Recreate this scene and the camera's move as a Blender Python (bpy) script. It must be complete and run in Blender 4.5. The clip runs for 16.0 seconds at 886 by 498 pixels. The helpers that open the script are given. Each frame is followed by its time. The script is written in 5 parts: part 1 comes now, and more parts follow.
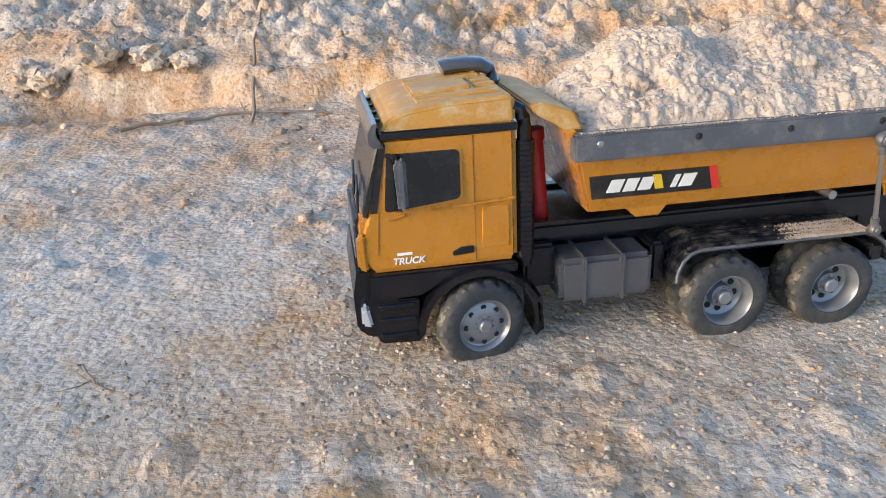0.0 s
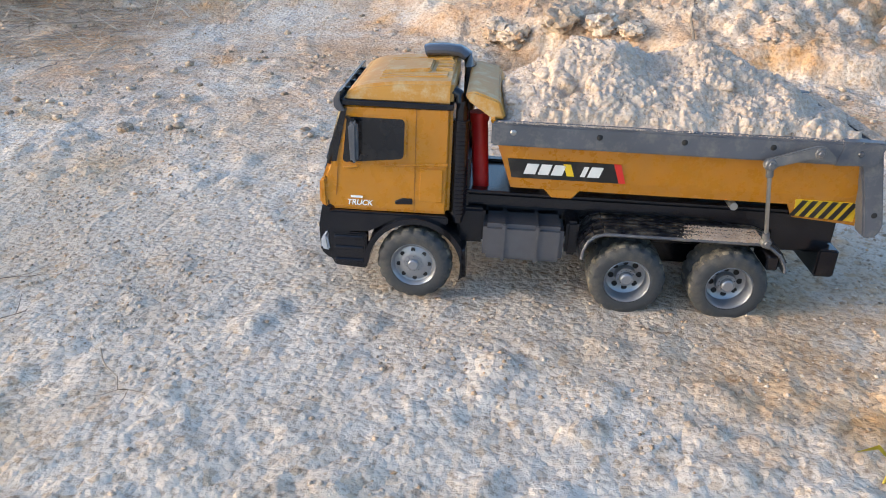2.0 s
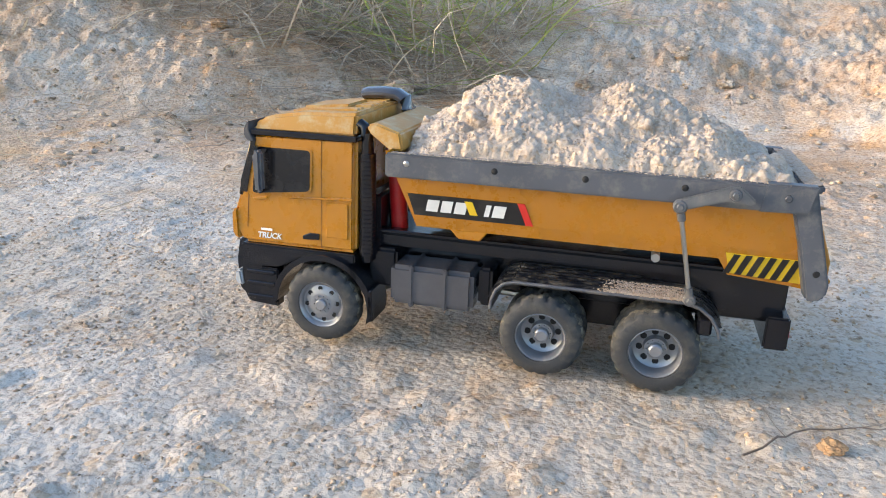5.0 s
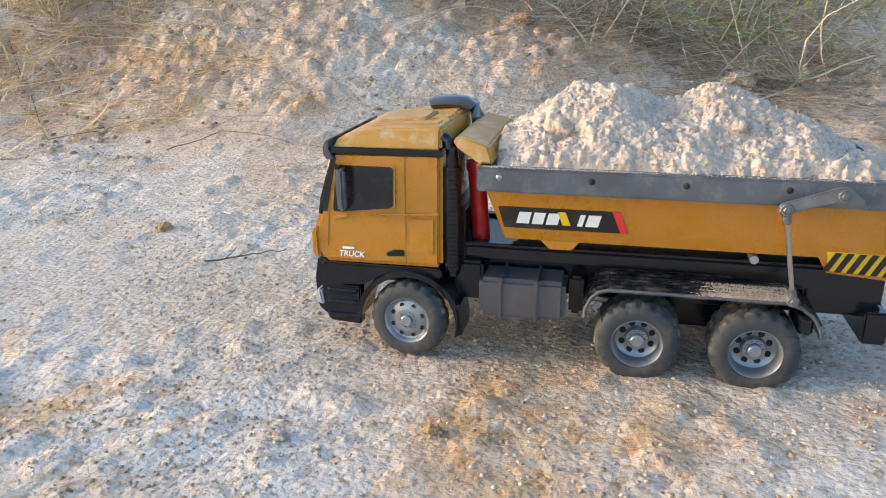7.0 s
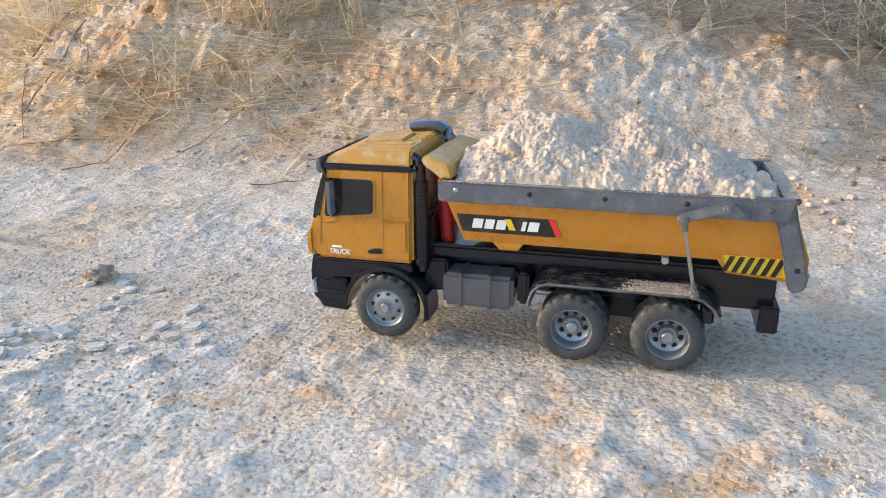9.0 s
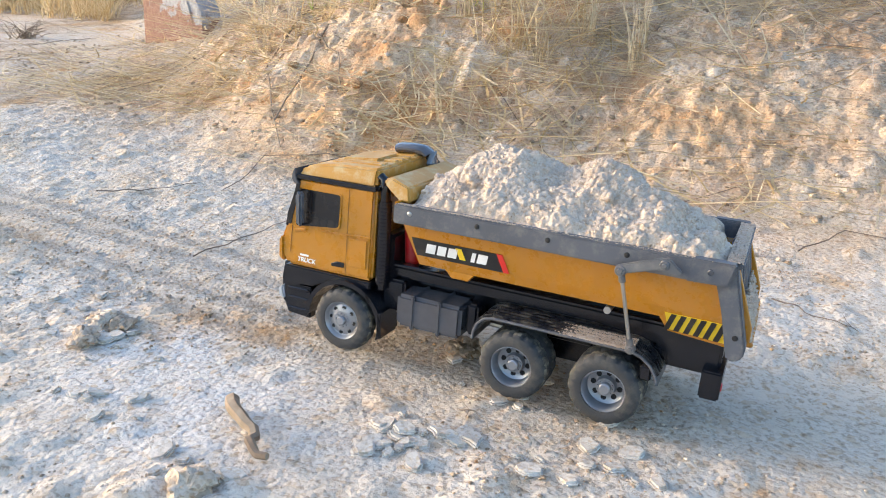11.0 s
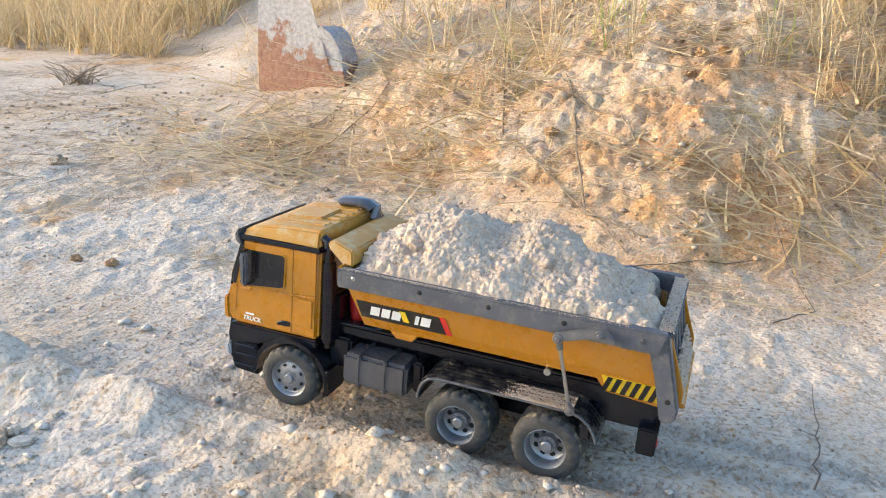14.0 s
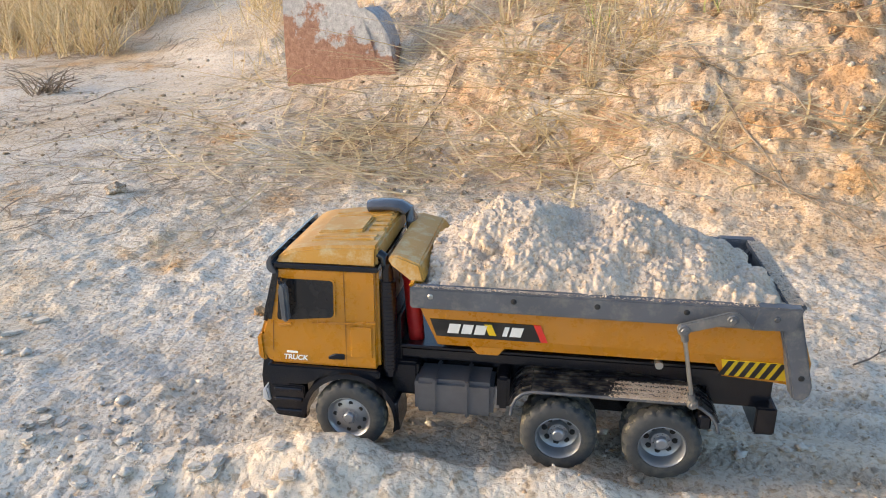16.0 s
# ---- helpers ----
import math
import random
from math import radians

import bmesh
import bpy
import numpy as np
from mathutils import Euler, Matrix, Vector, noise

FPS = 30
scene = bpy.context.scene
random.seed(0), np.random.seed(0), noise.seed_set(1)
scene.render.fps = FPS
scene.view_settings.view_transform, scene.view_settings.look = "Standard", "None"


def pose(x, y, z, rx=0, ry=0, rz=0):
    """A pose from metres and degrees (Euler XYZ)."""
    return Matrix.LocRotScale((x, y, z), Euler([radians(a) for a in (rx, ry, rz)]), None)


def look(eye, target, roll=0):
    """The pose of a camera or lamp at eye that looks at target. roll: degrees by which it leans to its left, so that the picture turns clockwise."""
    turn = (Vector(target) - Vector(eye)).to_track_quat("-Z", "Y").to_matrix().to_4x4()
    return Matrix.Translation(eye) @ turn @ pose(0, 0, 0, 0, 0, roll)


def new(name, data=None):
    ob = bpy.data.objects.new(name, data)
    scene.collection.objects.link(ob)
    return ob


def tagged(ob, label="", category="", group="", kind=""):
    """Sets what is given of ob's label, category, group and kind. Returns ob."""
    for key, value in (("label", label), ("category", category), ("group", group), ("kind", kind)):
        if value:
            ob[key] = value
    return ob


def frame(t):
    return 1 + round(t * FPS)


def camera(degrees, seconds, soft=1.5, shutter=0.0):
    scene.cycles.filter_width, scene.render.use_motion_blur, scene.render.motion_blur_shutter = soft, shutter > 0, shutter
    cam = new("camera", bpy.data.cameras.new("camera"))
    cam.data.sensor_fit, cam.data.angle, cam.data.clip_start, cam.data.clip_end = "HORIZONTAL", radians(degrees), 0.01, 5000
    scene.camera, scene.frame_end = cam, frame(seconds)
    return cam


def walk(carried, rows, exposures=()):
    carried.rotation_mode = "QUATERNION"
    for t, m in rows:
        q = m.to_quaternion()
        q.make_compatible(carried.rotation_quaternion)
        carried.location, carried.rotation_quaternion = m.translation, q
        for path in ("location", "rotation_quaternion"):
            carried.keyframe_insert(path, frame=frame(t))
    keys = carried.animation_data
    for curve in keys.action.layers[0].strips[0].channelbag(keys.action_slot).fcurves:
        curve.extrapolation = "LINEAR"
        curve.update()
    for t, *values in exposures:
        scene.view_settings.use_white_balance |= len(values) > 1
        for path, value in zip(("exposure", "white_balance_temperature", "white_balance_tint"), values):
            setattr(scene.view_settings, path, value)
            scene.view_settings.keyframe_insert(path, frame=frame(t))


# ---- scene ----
cam = camera(60.5, 16.0, soft=1.0)
# t, x, y, z, rx, ry, rz of the eye
CAM_ROWS = [
    (0.0, 0.3826, 0.5335, 0.3534, 65.76, 1.30, 170.25),
    (0.5, 0.4451, 0.5691, 0.3531, 64.94, 1.25, 177.51),
    (1.0, 0.5184, 0.6361, 0.3673, 64.87, 1.27, -174.89),
    (1.5, 0.6020, 0.7168, 0.3782, 64.38, 0.10, -171.51),
    (2.0, 0.7113, 0.7895, 0.4030, 63.77, -0.89, -169.88),
    (2.5, 0.7970, 0.7906, 0.4151, 64.50, -1.65, -166.37),
    (3.0, 0.9018, 0.8208, 0.4327, 65.82, -2.73, -163.24),
    (5.5, 1.5781, 0.7897, 0.3166, 73.95, -0.37, -158.82),
    (6.0, 1.7411, 0.8388, 0.3466, 75.03, -0.11, -156.27),
    (6.5, 1.9478, 0.8525, 0.3286, 72.56, 0.16, -156.16),
    (7.0, 2.1255, 0.8730, 0.3448, 71.05, 1.38, -157.14),
    (7.5, 2.2954, 0.9382, 0.3606, 71.69, -0.50, -155.19),
    (8.0, 2.4269, 1.0119, 0.3832, 71.52, -1.46, -155.89),
    (8.5, 2.5531, 1.0455, 0.3923, 70.99, 0.95, -157.06),
    (11.0, 3.1312, 1.0449, 0.4175, 71.85, -3.09, -146.63),
    (11.5, 3.2985, 0.9873, 0.4545, 72.11, -0.97, -147.31),
    (12.0, 3.4315, 0.9985, 0.4472, 72.57, -3.27, -146.93),
    (12.5, 3.6052, 1.0574, 0.4472, 72.74, -4.26, -148.07),
    (13.0, 3.7752, 1.0693, 0.4588, 72.50, -2.51, -149.53),
    (13.5, 3.9597, 1.0581, 0.4554, 72.74, -2.42, -151.38),
    (14.0, 4.1324, 1.0913, 0.4714, 72.67, -2.24, -152.35),
    (14.5, 4.2752, 1.1168, 0.4628, 71.97, -1.55, -152.71),
    (15.0, 4.4218, 1.1685, 0.4754, 72.25, -1.50, -157.26),
    (15.5, 4.5718, 1.1678, 0.4568, 71.47, 0.00, -159.37),
    (16.0, 4.7414, 1.1359, 0.4786, 70.59, 1.14, -162.24),
]
# t, x, y, z, roll, pitch, yaw of the truck's base between its rear axles
TRUCK_ROWS = [
    (0.0, -0.0000, -0.0779, -0.0026, 2.37, 0.70, 0.01),
    (0.5, 0.1472, -0.0542, -0.0044, 2.87, 0.87, 7.18),
    (1.0, 0.2955, -0.0293, -0.0058, 2.14, 0.77, 10.76),
    (1.5, 0.4508, -0.0145, -0.0097, 1.74, -0.97, 10.56),
    (2.0, 0.6011, 0.0090, -0.0018, 0.89, -1.18, 5.85),
    (2.5, 0.7507, 0.0150, 0.0019, 1.51, -0.44, 5.80),
    (3.0, 0.9072, 0.0310, 0.0066, -0.81, -0.69, 5.70),
    (3.5, 1.0595, 0.0453, 0.0050, -0.42, -0.42, 6.17),
    (4.0, 1.2084, 0.0585, 0.0042, -0.13, -0.30, 6.02),
    (4.5, 1.3561, 0.0702, 0.0043, 0.14, -0.29, 5.08),
    (5.0, 1.5065, 0.0800, 0.0050, 0.43, -0.38, 4.11),
    (5.5, 1.6645, 0.0884, 0.0066, 0.82, -0.60, 4.83),
    (6.0, 1.8363, 0.0941, 0.0020, 0.48, -0.05, 9.78),
    (6.5, 2.0058, 0.1162, -0.0034, 1.75, 0.11, 13.12),
    (7.0, 2.1776, 0.1448, -0.0034, 0.40, -0.84, 9.85),
    (7.5, 2.3525, 0.1623, -0.0001, 0.11, -0.87, 6.24),
    (8.0, 2.5030, 0.1757, 0.0036, 0.04, -0.14, 7.13),
    (8.5, 2.6648, 0.1959, 0.0045, 1.09, -0.88, 7.68),
    (9.0, 2.8172, 0.2151, 0.0035, 0.82, -0.51, 8.73),
    (9.5, 2.9638, 0.2343, 0.0031, 0.74, -0.33, 9.37),
    (10.0, 3.1097, 0.2535, 0.0031, 0.84, -0.26, 9.37),
    (10.5, 3.2603, 0.2721, 0.0036, 1.12, -0.29, 8.92),
    (11.0, 3.4214, 0.2885, 0.0047, 1.67, -0.42, 8.34),
    (11.5, 3.5988, 0.2989, 0.0050, 1.83, -1.06, 7.64),
    (12.0, 3.7739, 0.3011, -0.0005, 1.62, -1.10, 7.37),
    (12.5, 3.9526, 0.3020, -0.0042, 1.33, -0.64, 7.17),
    (13.0, 4.1128, 0.3086, -0.0049, 1.25, -0.73, 7.94),
    (13.5, 4.2672, 0.3134, -0.0088, 2.10, -1.18, 7.53),
    (14.0, 4.4087, 0.3320, -0.0034, 0.39, -1.78, 6.16),
    (14.5, 4.5127, 0.3291, -0.0072, -0.39, -1.47, 10.03),
    (15.0, 4.6086, 0.3426, -0.0022, 0.84, -1.01, 11.86),
    (15.5, 4.7182, 0.3711, 0.0013, -0.65, -0.28, 10.34),
    (16.0, 4.8030, 0.3920, 0.0071, -0.16, -1.05, 8.74),
]
walk(cam, [(t, pose(x, y, z, a, b, c)) for t, x, y, z, a, b, c in CAM_ROWS], exposures=((0.0, 1.46, 5350, 11), (2.5, 1.62, 5400, 11), (6.0, 1.79, 5650, 11), (8.5, 1.82, 5650, 11), (11.0, 1.98, 5700, 11), (13.5, 1.93, 5850, 11), (16.0, 1.68, 5900, 11)))

# ---- light: low warm sun ahead of the truck, wide sky ----
world = bpy.data.worlds.new("sky")
scene.world = world
world.use_nodes = True
wt = world.node_tree
sky = wt.nodes.new("ShaderNodeTexSky")
sky.sky_type, sky.sun_disc = "NISHITA", False
sky.sun_elevation, sky.sun_rotation = radians(12), radians(72)
sky.air_density, sky.dust_density, sky.ozone_density = 1.0, 2.0, 1.0
wt.nodes["Background"].inputs["Strength"].default_value = 0.15
wt.links.new(sky.outputs["Color"], wt.nodes["Background"].inputs["Color"])
sun = new("sun", bpy.data.lights.new("sun", "SUN"))
sun.data.energy, sun.data.angle, sun.data.color = 0.72, radians(11.0), (1.0, 0.77, 0.52)
sun.matrix_world = look((5.0, 1.6, 1.15), (0, 0, 0))

# ---- materials ----


def material(name, rough=0.6, metal=0.0):
    m = bpy.data.materials.new(name)
    m.use_nodes = True
    b = m.node_tree.nodes["Principled BSDF"]
    b.inputs["Roughness"].default_value, b.inputs["Metallic"].default_value = rough, metal
    return m, m.node_tree.nodes, m.node_tree.links, b


def noise_node(nodes, links, src, scale, detail=4.0, rough=0.6):
    n = nodes.new("ShaderNodeTexNoise")
    n.inputs["Scale"].default_value, n.inputs["Detail"].default_value, n.inputs["Roughness"].default_value = scale, detail, rough
    links.new(src, n.inputs["Vector"])
    return n


def ramp_node(nodes, links, src, stops):
    r = nodes.new("ShaderNodeValToRGB")
    while len(r.color_ramp.elements) < len(stops):
        r.color_ramp.elements.new(0.5)
    for e, (p, c) in zip(r.color_ramp.elements, stops):
        e.position, e.color = p, (*c, 1)
    links.new(src, r.inputs["Fac"])
    return r


def mix_node(nodes, links, fac, a, b, mode="MIX"):
    m = nodes.new("ShaderNodeMix")
    m.data_type, m.blend_type = "RGBA", mode
    for sock, v in ((m.inputs["Factor"], fac), (m.inputs["A"], a), (m.inputs["B"], b)):
        if isinstance(v, float):
            sock.default_value = v
        elif isinstance(v, tuple):
            sock.default_value = (*v, 1)
        else:
            links.new(v, sock)
    return m.outputs["Result"]


def bump_node(nodes, links, bsdf, height, strength, distance, chain=None):
    b = nodes.new("ShaderNodeBump")
    b.inputs["Strength"].default_value, b.inputs["Distance"].default_value = strength, distance
    links.new(height, b.inputs["Height"])
    if chain:
        links.new(chain.outputs["Normal"], b.inputs["Normal"])
    links.new(b.outputs["Normal"], bsdf.inputs["Normal"])
    return b


def painted(name, colour, rough, wear, dust=(0.55, 0.47, 0.36), dust_amount=0.35, metal=0.0, bump=0.15, coat=0.0, mottle=0.78):
    """Toy plastic or paint with scuffs, and dust that gathers in blotches."""
    m, nodes, links, b = material(name, rough, metal)
    b.inputs["Coat Weight"].default_value, b.inputs["Coat Roughness"].default_value = coat, 0.12
    co = nodes.new("ShaderNodeTexCoord").outputs["Object"]
    fine, big = noise_node(nodes, links, co, 420, 3), noise_node(nodes, links, co, 26, 6, 0.65)
    dark = tuple(c * mottle for c in colour)
    c1 = mix_node(nodes, links, ramp_node(nodes, links, big.outputs["Fac"], [(0.35, (0, 0, 0)), (0.7, (1, 1, 1))]).outputs["Color"], colour, dark)
    mask = nodes.new("ShaderNodeMath")
    mask.operation = "MULTIPLY"
    blot = noise_node(nodes, links, co, 55, 8, 0.72)
    d1 = ramp_node(nodes, links, blot.outputs["Fac"], [(0.48, (0, 0, 0)), (0.72, (1, 1, 1))])
    links.new(d1.outputs["Color"], mask.inputs[0])
    mask.inputs[1].default_value = dust_amount
    c2 = mix_node(nodes, links, mask.outputs[0], c1, dust)
    links.new(c2, b.inputs["Base Color"])
    rr = nodes.new("ShaderNodeMapRange")
    rr.inputs["To Min"].default_value, rr.inputs["To Max"].default_value = max(rough - wear, 0.05), min(rough + wear, 1)
    links.new(blot.outputs["Fac"], rr.inputs["Value"])
    links.new(rr.outputs["Result"], b.inputs["Roughness"])
    bump_node(nodes, links, b, fine.outputs["Fac"], bump, 0.0006)
    return m


def soil(name, stops, speckle, scale=1.0, patch=None, bump=0.9, slope_tint=None, grains=False, stains_shade=(), lane=None):
    """Crumbly sandy earth: large patches of tone, clods, grains."""
    m, nodes, links, b = material(name, 0.95)
    b.inputs["Specular IOR Level"].default_value = 0.15
    co = nodes.new("ShaderNodeTexCoord").outputs["Object"]
    big = noise_node(nodes, links, co, 1.7 * scale, 7, 0.62)
    mid = noise_node(nodes, links, co, 14 * scale, 6, 0.7)
    fine = noise_node(nodes, links, co, 150 * scale, 4, 0.7)
    grain = nodes.new("ShaderNodeTexVoronoi")
    grain.inputs["Scale"].default_value = 135 * scale
    grain.feature = "SMOOTH_F1"
    grain.inputs["Smoothness"].default_value = 0.35
    links.new(co, grain.inputs["Vector"])
    base = ramp_node(nodes, links, big.outputs["Fac"], stops)
    tone = ramp_node(nodes, links, mid.outputs["Fac"], [(0.3, (0.84, 0.79, 0.73)), (0.5, (1, 1, 1)), (0.72, (1.08, 1.06, 1.03))])
    c = mix_node(nodes, links, 0.85, base.outputs["Color"], tone.outputs["Color"], "MULTIPLY")
    if patch:
        pn = noise_node(nodes, links, co, patch[1], 6, 0.68)
        pm = ramp_node(nodes, links, pn.outputs["Fac"], [(patch[2], (0, 0, 0)), (patch[2] + 0.12, (1, 1, 1))])
        c = mix_node(nodes, links, pm.outputs["Color"], c, patch[0])
    for sx, sy, sr, tone_of in stains_shade:
        # rounded patches: ochre earth scraped up, clay washed out, brown earth with painted shade
        far = nodes.new("ShaderNodeVectorMath")
        far.operation = "DISTANCE"
        links.new(co, far.inputs[0])
        far.inputs[1].default_value = (sx, sy, 0)
        fall = nodes.new("ShaderNodeMapRange")
        for key, v in (("From Min", sr * 0.35), ("From Max", sr), ("To Min", 0.85), ("To Max", 0.0)):
            fall.inputs[key].default_value = v
        links.new(far.outputs["Value"], fall.inputs["Value"])
        sn = noise_node(nodes, links, co, 11, 7, 0.7)
        sm = ramp_node(nodes, links, sn.outputs["Fac"], [(0.38, (0, 0, 0)), (0.58, (1, 1, 1))])
        sk = nodes.new("ShaderNodeMath")
        sk.operation = "MULTIPLY"
        links.new(fall.outputs["Result"], sk.inputs[0])
        links.new(sm.outputs["Color"], sk.inputs[1])
        c = mix_node(nodes, links, sk.outputs[0], c, tone_of)
    if lane:
        # earth pressed flat and darker where wheels have gone: y = slope * x + start, within a half width
        sp = nodes.new("ShaderNodeSeparateXYZ")
        links.new(co, sp.inputs["Vector"])
        run_y = nodes.new("ShaderNodeMath")
        run_y.operation = "MULTIPLY_ADD"
        links.new(sp.outputs["X"], run_y.inputs[0])
        run_y.inputs[1].default_value, run_y.inputs[2].default_value = lane[1], lane[2]
        off = nodes.new("ShaderNodeMath")
        off.operation = "SUBTRACT"
        links.new(sp.outputs["Y"], off.inputs[0])
        links.new(run_y.outputs[0], off.inputs[1])
        size_of = nodes.new("ShaderNodeMath")
        size_of.operation = "ABSOLUTE"
        links.new(off.outputs[0], size_of.inputs[0])
        within = nodes.new("ShaderNodeMapRange")
        for key, v in (("From Min", lane[3] * 0.55), ("From Max", lane[3] * 1.3), ("To Min", 0.5), ("To Max", 0.0)):
            within.inputs[key].default_value = v
        links.new(size_of.outputs[0], within.inputs["Value"])
        patchy = ramp_node(nodes, links, mid.outputs["Fac"], [(0.35, (0.4, 0.4, 0.4)), (0.62, (1, 1, 1))])
        press = nodes.new("ShaderNodeMath")
        press.operation = "MULTIPLY"
        links.new(within.outputs["Result"], press.inputs[0])
        links.new(patchy.outputs["Color"], press.inputs[1])
        c = mix_node(nodes, links, press.outputs[0], c, lane[0])
    if slope_tint:
        # the cut bank's redder subsoil, with warm low sunlight painted in along x
        sep = nodes.new("ShaderNodeSeparateXYZ")
        links.new(co, sep.inputs["Vector"])
        mr = nodes.new("ShaderNodeMapRange")
        for key, v in (("From Min", slope_tint[1]), ("From Max", slope_tint[2]), ("To Min", 0.0), ("To Max", slope_tint[3])):
            mr.inputs[key].default_value = v
        links.new(sep.outputs["Y"], mr.inputs["Value"])
        mx = nodes.new("ShaderNodeMath")
        mx.operation = "MULTIPLY"
        links.new(sep.outputs["X"], mx.inputs[0])
        mx.inputs[1].default_value = 0.125
        # tint peaks along x where low sun reaches the bank
        run = ramp_node(nodes, links, mx.outputs[0], [(0.0, (0.85, 0.85, 0.85)), (0.15, (0.8, 0.8, 0.8)), (0.40, (0.6, 0.6, 0.6)), (0.53, (1, 1, 1)), (0.66, (0.9, 0.9, 0.9)), (0.76, (0.1, 0.1, 0.1))])
        mm = nodes.new("ShaderNodeMath")
        mm.operation = "MULTIPLY"
        links.new(mr.outputs["Result"], mm.inputs[0])
        links.new(run.outputs["Color"], mm.inputs[1])
        blot = noise_node(nodes, links, co, 4.6, 8, 0.72)
        bm_ = ramp_node(nodes, links, blot.outputs["Fac"], [(0.40, (0, 0, 0)), (0.62, (1, 1, 1))])
        k = nodes.new("ShaderNodeMath")
        k.operation = "MULTIPLY"
        links.new(mm.outputs[0], k.inputs[0])
        links.new(bm_.outputs["Color"], k.inputs[1])
        c = mix_node(nodes, links, k.outputs[0], c, slope_tint[0])
    spk = ramp_node(nodes, links, fine.outputs["Fac"], [(0.34, speckle), (0.49, (1, 1, 1)), (0.68, (1.12, 1.10, 1.07))])
    c = mix_node(nodes, links, 0.8, c, spk.outputs["Color"], "MULTIPLY")
    tint = ramp_node(nodes, links, grain.outputs["Color"], [(0.12, (0.78, 0.66, 0.52)), (0.34, (0.98, 0.95, 0.92)), (0.75, (1.0, 1.0, 1.0)), (0.9, (1.08, 1.08, 1.08))])
    c = mix_node(nodes, links, 0.75, c, tint.outputs["Color"], "MULTIPLY")
    if grains:
        geo = nodes.new("ShaderNodeNewGeometry")
        g = ramp_node(nodes, links, geo.outputs["Random Per Island"], [(0.0, (0.5, 0.44, 0.38)), (0.5, (0.92, 0.86, 0.8)), (0.8, (1.0, 0.98, 0.95)), (1.0, (0.85, 0.62, 0.4))])
        c = mix_node(nodes, links, 1.0, c, g.outputs["Color"], "MULTIPLY")
    links.new(c, b.inputs["Base Color"])
    b1 = bump_node(nodes, links, b, mid.outputs["Fac"], 0.3 * bump, 0.008 / scale)
    b2 = bump_node(nodes, links, b, fine.outputs["Fac"], 0.7 * bump, 0.0045 / scale, b1)
    bump_node(nodes, links, b, grain.outputs["Distance"], 0.55 * bump, -0.0032 / scale, b2)
    return m


def straw(name, stops, rough=0.8):
    m, nodes, links, b = material(name, rough)
    b.inputs["Specular IOR Level"].default_value = 0.25
    geo = nodes.new("ShaderNodeNewGeometry")
    co = nodes.new("ShaderNodeTexCoord").outputs["Object"]
    r = ramp_node(nodes, links, geo.outputs["Random Per Island"], stops)
    n = noise_node(nodes, links, co, 60, 3)
    t = ramp_node(nodes, links, n.outputs["Fac"], [(0.3, (0.65, 0.62, 0.58)), (0.65, (1.1, 1.1, 1.1))])
    c = mix_node(nodes, links, 0.8, r.outputs["Color"], t.outputs["Color"], "MULTIPLY")
    links.new(c, b.inputs["Base Color"])
    # thin stems let some light through
    thin, blend = nodes.new("ShaderNodeBsdfTranslucent"), nodes.new("ShaderNodeMixShader")
    links.new(c, thin.inputs["Color"])
    blend.inputs["Fac"].default_value = 0.35
    links.new(b.outputs["BSDF"], blend.inputs[1])
    links.new(thin.outputs["BSDF"], blend.inputs[2])
    links.new(blend.outputs["Shader"], nodes["Material Output"].inputs["Surface"])
    return m


# the last tone adds painted shade to brown earth of the ledge's hollow
OCHRE, PALE, SHADED_BROWN = (0.50, 0.29, 0.11), (0.60, 0.575, 0.54), (0.34, 0.24, 0.15)
M_GROUND = soil("sandy_ground", lane=((0.44, 0.375, 0.29), 0.085, -0.03, 0.15), stops=[(0.30, (0.52, 0.38, 0.23)), (0.44, (0.60, 0.51, 0.40)), (0.58, (0.61, 0.55, 0.47)), (0.72, (0.56, 0.44, 0.29))], speckle=(0.50, 0.44, 0.39), patch=((0.56, 0.34, 0.15), 3.3, 0.58), bump=1.0, slope_tint=((0.50, 0.28, 0.12), -0.10, -0.55, 0.85), stains_shade=((2.27, 0.34, 0.20, OCHRE), (0.38, 0.16, 0.28, OCHRE), (4.35, -0.45, 0.4, OCHRE), (3.80, 0.55, 0.17, PALE), (3.66, 0.58, 0.15, PALE), (4.36, 0.66, 0.14, PALE), (5.45, 0.40, 0.24, PALE), (0.74, -0.92, 0.36, SHADED_BROWN)))
M_CRUMB = soil("earth_crumbs", [(0.30, (0.52, 0.40, 0.27)), (0.5, (0.60, 0.54, 0.46)), (0.7, (0.55, 0.44, 0.30))], (0.6, 0.55, 0.5), 1.6, grains=True)
M_SAND = soil("damp_sand", [(0.3, (0.44, 0.36, 0.28)), (0.5, (0.51, 0.43, 0.35)), (0.7, (0.46, 0.38, 0.295))], (0.78, 0.74, 0.69), 3.0, bump=0.6)
M_CLAY = soil("dry_clay", [(0.3, (0.50, 0.46, 0.40)), (0.6, (0.59, 0.55, 0.49))], (0.7, 0.66, 0.62), 1.5, bump=0.5)


